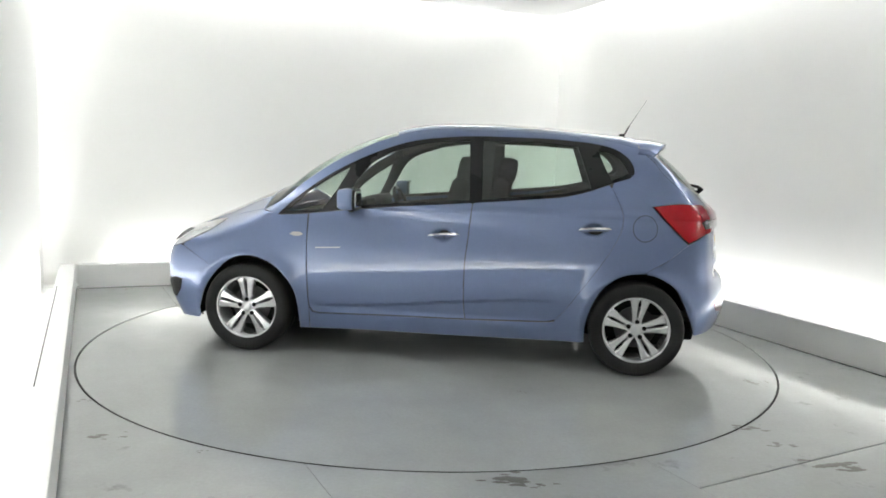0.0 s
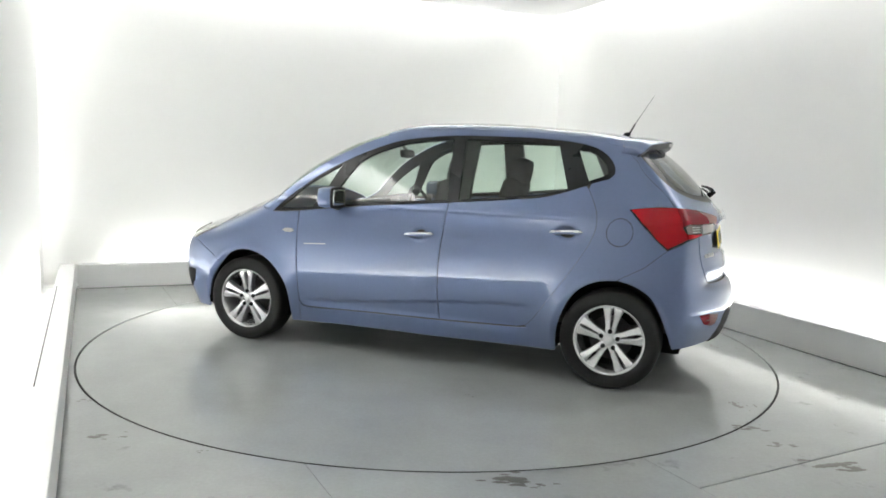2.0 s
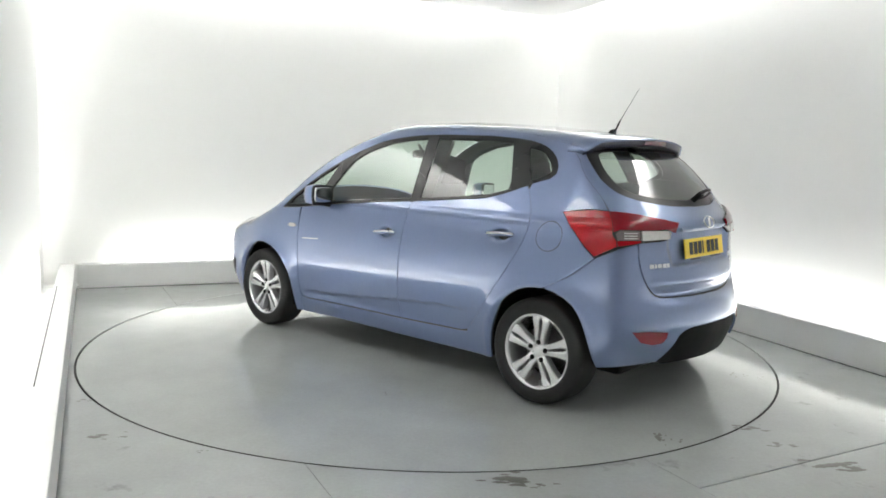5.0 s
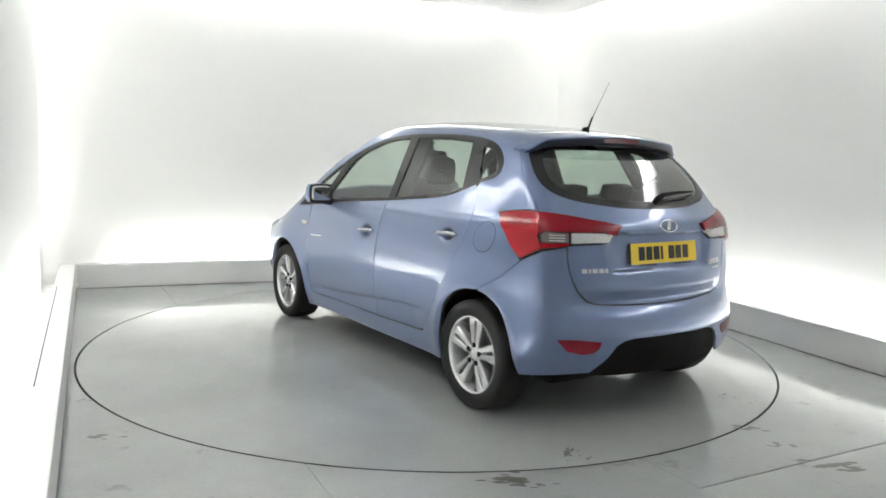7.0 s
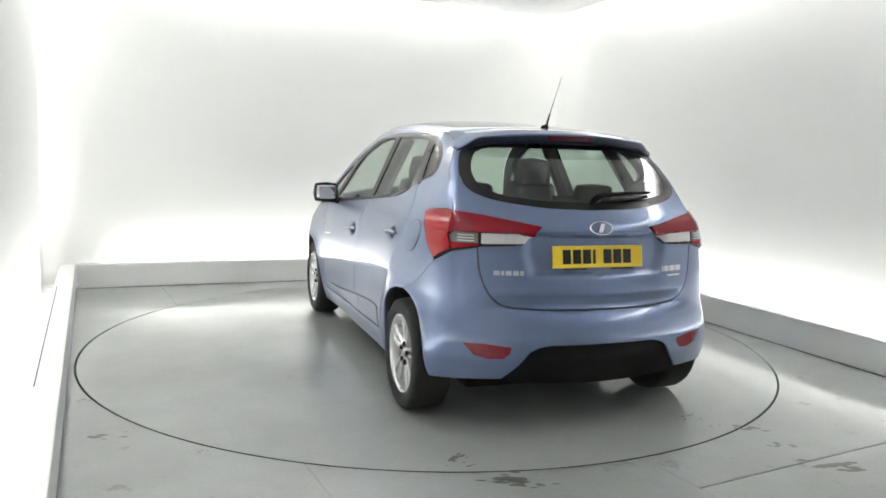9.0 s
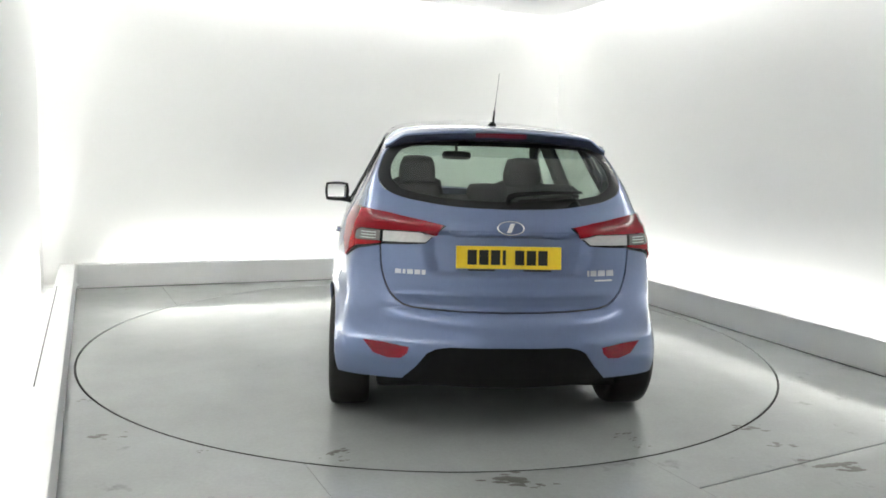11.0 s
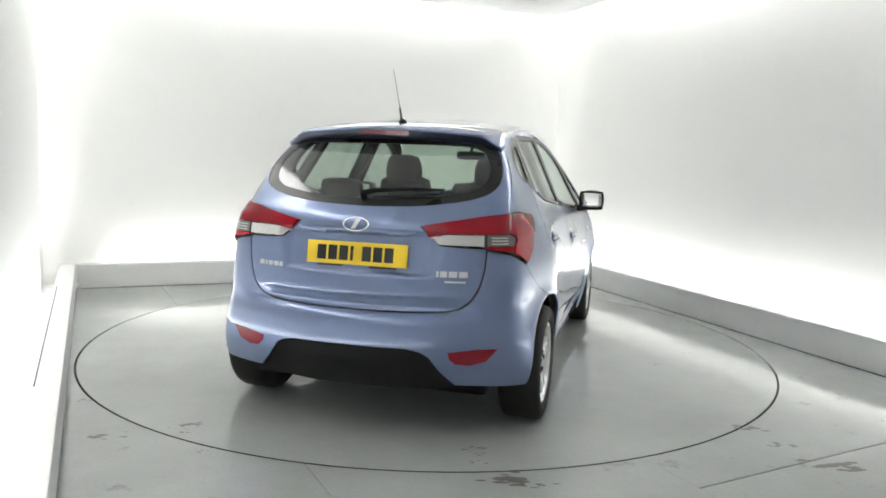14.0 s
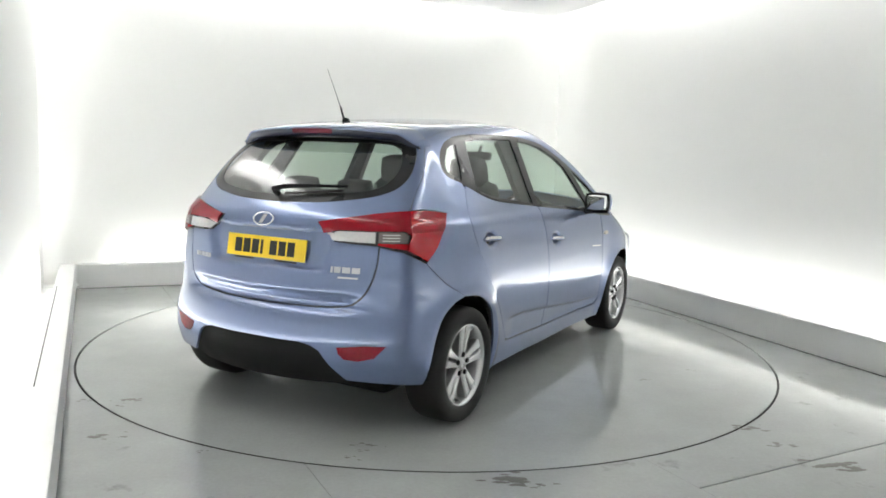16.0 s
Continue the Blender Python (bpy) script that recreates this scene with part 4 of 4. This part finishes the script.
    for i in range(14):
        fs += [(i * 4 + j, i * 4 + (j + 1) % 4, (i + 1) * 4 + (j + 1) % 4, (i + 1) * 4 + j) for j in range(4)]
    mesh_object("high_brake_lamp", vs, fs, M_MAROON, spoiler, False, "deep red high brake lamp")
    return gate


def aerial(car):
    base = tube("aerial", [(-1.225, 0, 1.535), (-1.232, 0, 1.552), (-1.250, 0, 1.562)], [0.030, 0.022, 0.010], M_PLASTIC, car, "black roof aerial with a thin mast")
    tube("mast", [(-1.246, 0, 1.556), (-1.282, 0, 1.628)], [0.0065, 0.005], M_RUBBER, base)
    tube("whip", [(-1.282, 0, 1.627), (-1.400, 0, 1.82)], [0.0025, 0.0014], M_ALLOY, base)


def door_mirror(door):
    for s, parent in door.items():
        m = pose(0.575, s * 0.925, 1.068) @ pose(0, 0, 0, 0, 0, -s * 2)
        shell = cushion("mirror_housing", (0.128, 0.188, 0.148), m @ pose(0.008, 0, 0), M_PAINT, parent, 0.55, "blue door mirror housing", 0.94)
        rim = cushion("mirror_rim", (0.018, 0.186, 0.146), m @ pose(-0.050, 0, -0.001), M_BLACK, shell, 0.35)
        cushion("mirror_glass", (0.012, 0.150, 0.108), m @ pose(-0.0585, 0, 0.002), M_MIRROR, shell, 0.3, "bright mirror glass")
        tube("mirror_foot", [(0.585, s * 0.78, 0.995), (0.585, s * 0.84, 1.005), (0.58, s * 0.90, 1.02)], [0.035, 0.026, 0.03], M_BLACK, shell)


def wheels(car):
    tyre_p = [(0.205, -0.085), (0.245, -0.104), (0.275, -0.108), (0.296, -0.095), (0.303, -0.075), (0.3045, -0.03), (0.3045, 0.03), (0.303, 0.075), (0.296, 0.094), (0.283, 0.103), (0.262, 0.107), (0.236, 0.104), (0.219, 0.096), (0.209, 0.080)]
    rim_p = [(0.192, -0.085), (0.197, 0.0), (0.197, 0.055), (0.204, 0.078), (0.212, 0.086), (0.2165, 0.091), (0.214, 0.096), (0.208, 0.094), (0.202, 0.086), (0.196, 0.068), (0.192, 0.02), (0.186, -0.07)]
    first = None
    for cx, turn in ((1.31, 93), (-1.32, 85)):
        for s in (1, -1):
            wheel = new("wheel")
            wheel.parent = car
            wheel.matrix_basis = pose(cx, s * (0.782 if cx > 0 else 0.772), 0.3045, 0, 0, 0 if s > 0 else 180) @ pose(0, 0, 0, 0, turn - 180, 0)
            tagged(wheel, "five twin-spoke silver alloy wheel with black tyre")
            if first:
                for ob in first:
                    c = ob.copy()
                    scene.collection.objects.link(c)
                    c.parent = wheel
                continue
            first = [lathe("tyre", tyre_p, M_RUBBER, wheel, 96), lathe("rim", rim_p, M_ALLOY, wheel, 96), lathe("brake_disc", [(0.0, -0.02), (0.135, -0.02), (0.135, -0.005), (0.07, -0.005), (0.065, 0.03), (0.0, 0.03)], M_DARK_METAL, wheel, 48), lathe("wheel_back", [(0.0, -0.06), (0.195, -0.06)], M_PLASTIC, wheel, 48)]
            for i in range(5):
                for k in (-1, 1):
                    bm = bmesh.new()
                    prof = [(0.030, 0.000, 0.030, 0.072), (0.068, 0.001, 0.033, 0.076), (0.085, 0.005, 0.036, 0.077), (0.13, 0.008, 0.045, 0.080), (0.172, 0.010, 0.057, 0.084), (0.188, 0.004, 0.062, 0.084), (0.203, 0.002, 0.068, 0.082)]
                    rows = []
                    for r, w0, w1, h in prof:
                        wm = (w1 - w0) * 0.18
                        rows.append([bm.verts.new((r, yy, k * w)) for w, yy in ((w0, h - 0.045), (w0, h - 0.006), (w0 + wm, h), (w1 - wm, h - 0.002), (w1, h - 0.010), (w1 + 0.002, h - 0.050))])
                    for a, b in zip(rows, rows[1:]):
                        for j in range(5):
                            bm.faces.new((a[j], a[j + 1], b[j + 1], b[j]))
                        bm.faces.new((a[5], a[0], b[0], b[5]))
                    bm.faces.new(rows[0])
                    bm.faces.new(rows[-1][::-1])
                    bmesh.ops.recalc_face_normals(bm, faces=bm.faces)
                    bmesh.ops.transform(bm, matrix=pose(0, 0, 0, 0, i * 72, 0), verts=bm.verts)
                    first.append(part("spoke", bm, M_ALLOY, wheel))
                bolt = lathe("wheel_bolt", [(0.0, 0.074), (0.0125, 0.074), (0.0145, 0.070), (0.0145, 0.06)], M_PLASTIC, wheel, 10)
                a = math.radians(i * 72)
                bolt.matrix_basis = pose(0.053 * math.cos(a), 0.008, -0.053 * math.sin(a))
                first.append(bolt)
            first.append(lathe("hub", [(0.0, 0.080), (0.022, 0.080), (0.027, 0.077), (0.030, 0.072), (0.052, 0.070), (0.058, 0.060), (0.060, 0.02)], M_ALLOY, wheel, 40))


def cabin(car):
    box_object("cabin_floor", (-1.70, 1.0, -0.72, 0.72, 0.34, 0.37), M_INNER, parent=car)
    for name, x, y in (("front_seat", -0.03, 0.345), ("front_seat", -0.27, -0.355)):
        seat = cushion(name, (0.50, 0.48, 0.15), pose(x + 0.27, y, 0.60, 0, -6), M_CLOTH, car, 0.35, "charcoal cloth front seat")
        cushion("backrest", (0.16, 0.48, 0.68), pose(x - 0.015, y, 0.90, 0, -14), M_CLOTH, seat, 0.4, "", 0.80)
        cushion("headrest", (0.15, 0.275, 0.205), pose(x - 0.115, y, 1.268, 0, -10), M_CLOTH, seat, 0.55, "", 0.86)
        for d in (-0.06, 0.06):
            tube("headrest_post", [(x - 0.10, y + d, 1.12), (x - 0.115, y + d, 1.22)], 0.006, M_CHROME, seat)
        cushion("seat_base", (0.42, 0.40, 0.16), pose(x + 0.25, y, 0.45), M_INNER, seat, 0.2)
    bench = cushion("rear_bench", (0.50, 1.30, 0.16), pose(-0.72, 0, 0.60, 0, -5), M_CLOTH, car, 0.25, "charcoal cloth rear bench")
    cushion("backrest", (0.14, 1.28, 0.60), pose(-1.03, 0, 0.86, 0, -16), M_CLOTH, bench, 0.25, "", 0.92)
    for y, w, h in ((0.40, 0.26, 0.12), (0, 0.24, 0.11), (-0.40, 0.26, 0.12)):
        cushion("headrest", (0.09, w, h), pose(-1.13, y, 1.165, 0, -12), M_CLOTH, bench, 0.5)
    dash = cushion("dashboard", (0.48, 1.42, 0.34), pose(0.86, 0, 0.83, 0, 8), M_INNER, car, 0.35, "dark grey dashboard")
    cushion("binnacle", (0.20, 0.36, 0.10), pose(0.68, -0.36, 0.99, 0, 10), M_INNER, dash, 0.5)
    ring = [(0.185 * math.cos(a), 0.185 * math.sin(a)) for a in np.linspace(0, math.tau, 41)]
    wm = pose(0.46, -0.36, 0.93, 0, -66, 0)
    wheel = tube("steering_wheel", [tuple(wm @ Vector((c, s, 0))) for c, s in ring], 0.015, M_BLACK, car, "black steering wheel")
    cushion("wheel_centre", (0.13, 0.17, 0.05), wm @ pose(0, 0, -0.01), M_INNER, wheel, 0.5)
    for a in (0.2, math.pi - 0.2, -math.pi / 2):
        tube("wheel_spoke", [tuple(wm @ Vector((0.05 * math.sin(a), 0.05 * math.cos(a), 0))), tuple(wm @ Vector((0.18 * math.sin(a), 0.18 * math.cos(a), 0)))], 0.014, M_INNER, wheel)
    tube("steering_column", [tuple(wm @ Vector((0, 0, -0.02))), (0.80, -0.36, 0.82)], 0.04, M_INNER, wheel)
    mirror = cushion("cabin_mirror", (0.04, 0.23, 0.065), pose(0.44, 0, 1.375, 0, 10), M_INNER, car, 0.45, "dark cabin mirror")
    tube("mirror_stalk", [(0.45, 0, 1.40), (0.49, 0, 1.45)], 0.012, M_INNER, mirror)
    box_object("parcel_shelf", (-1.66, -1.18, -0.56, 0.56, 0.985, 1.005), M_INNER, parent=car, label="dark grey parcel shelf")
    for s in (1, -1):
        cushion("door_trim", (1.5, 0.05, 0.10), pose(-0.10, s * 0.735, 0.80), M_INNER, car, 0.3)


M_INSERT = material("matt_black_bumper_plastic", (0.011, 0.011, 0.0115), 0.7, spec=0.12, var=0.1, var_scale=6, grain=0.1)
M_HEADLAMP = material("headlamp_lens", (0.66, 0.67, 0.68), 0.15, metal=0.5, coat=1.0, var=0.4, var_scale=28)
M_NAVY = material("dark_navy_plastic", (0.018, 0.022, 0.045), 0.3, spec=0.4)
CAR = tagged(new("car"), "light blue metallic five-door hatchback on a turntable", "car")
DOORS, BACK_DOORS = body_shell(CAR)
windows(CAR)
tail(CAR)
aerial(CAR)
door_mirror(DOORS)
wheels(CAR)
cabin(CAR)
for piece in CAR.children:         # the body rides on its springs, clear of the wheels
    if not piece.name.startswith("wheel") or piece.name.startswith("wheel_arch"):
        piece.location.z += 0.013


def motions():
    spin = ((0, 171.2), (2, 157.5), (4, 143.75), (7, 123.0), (9, 109.1), (12, 88.05), (14, 73.9), (16, 59.75))
    ox, oy = -0.125, -0.197
    walk(CAR, [(t, pose(0, 0, 0, 0, 0, a) @ pose(ox, oy, 0)) for t, a in spin])
    walk(TURNTABLE, [(t, pose(0, 0, 0, 0, 0, a - 60)) for t, a in spin])


motions()
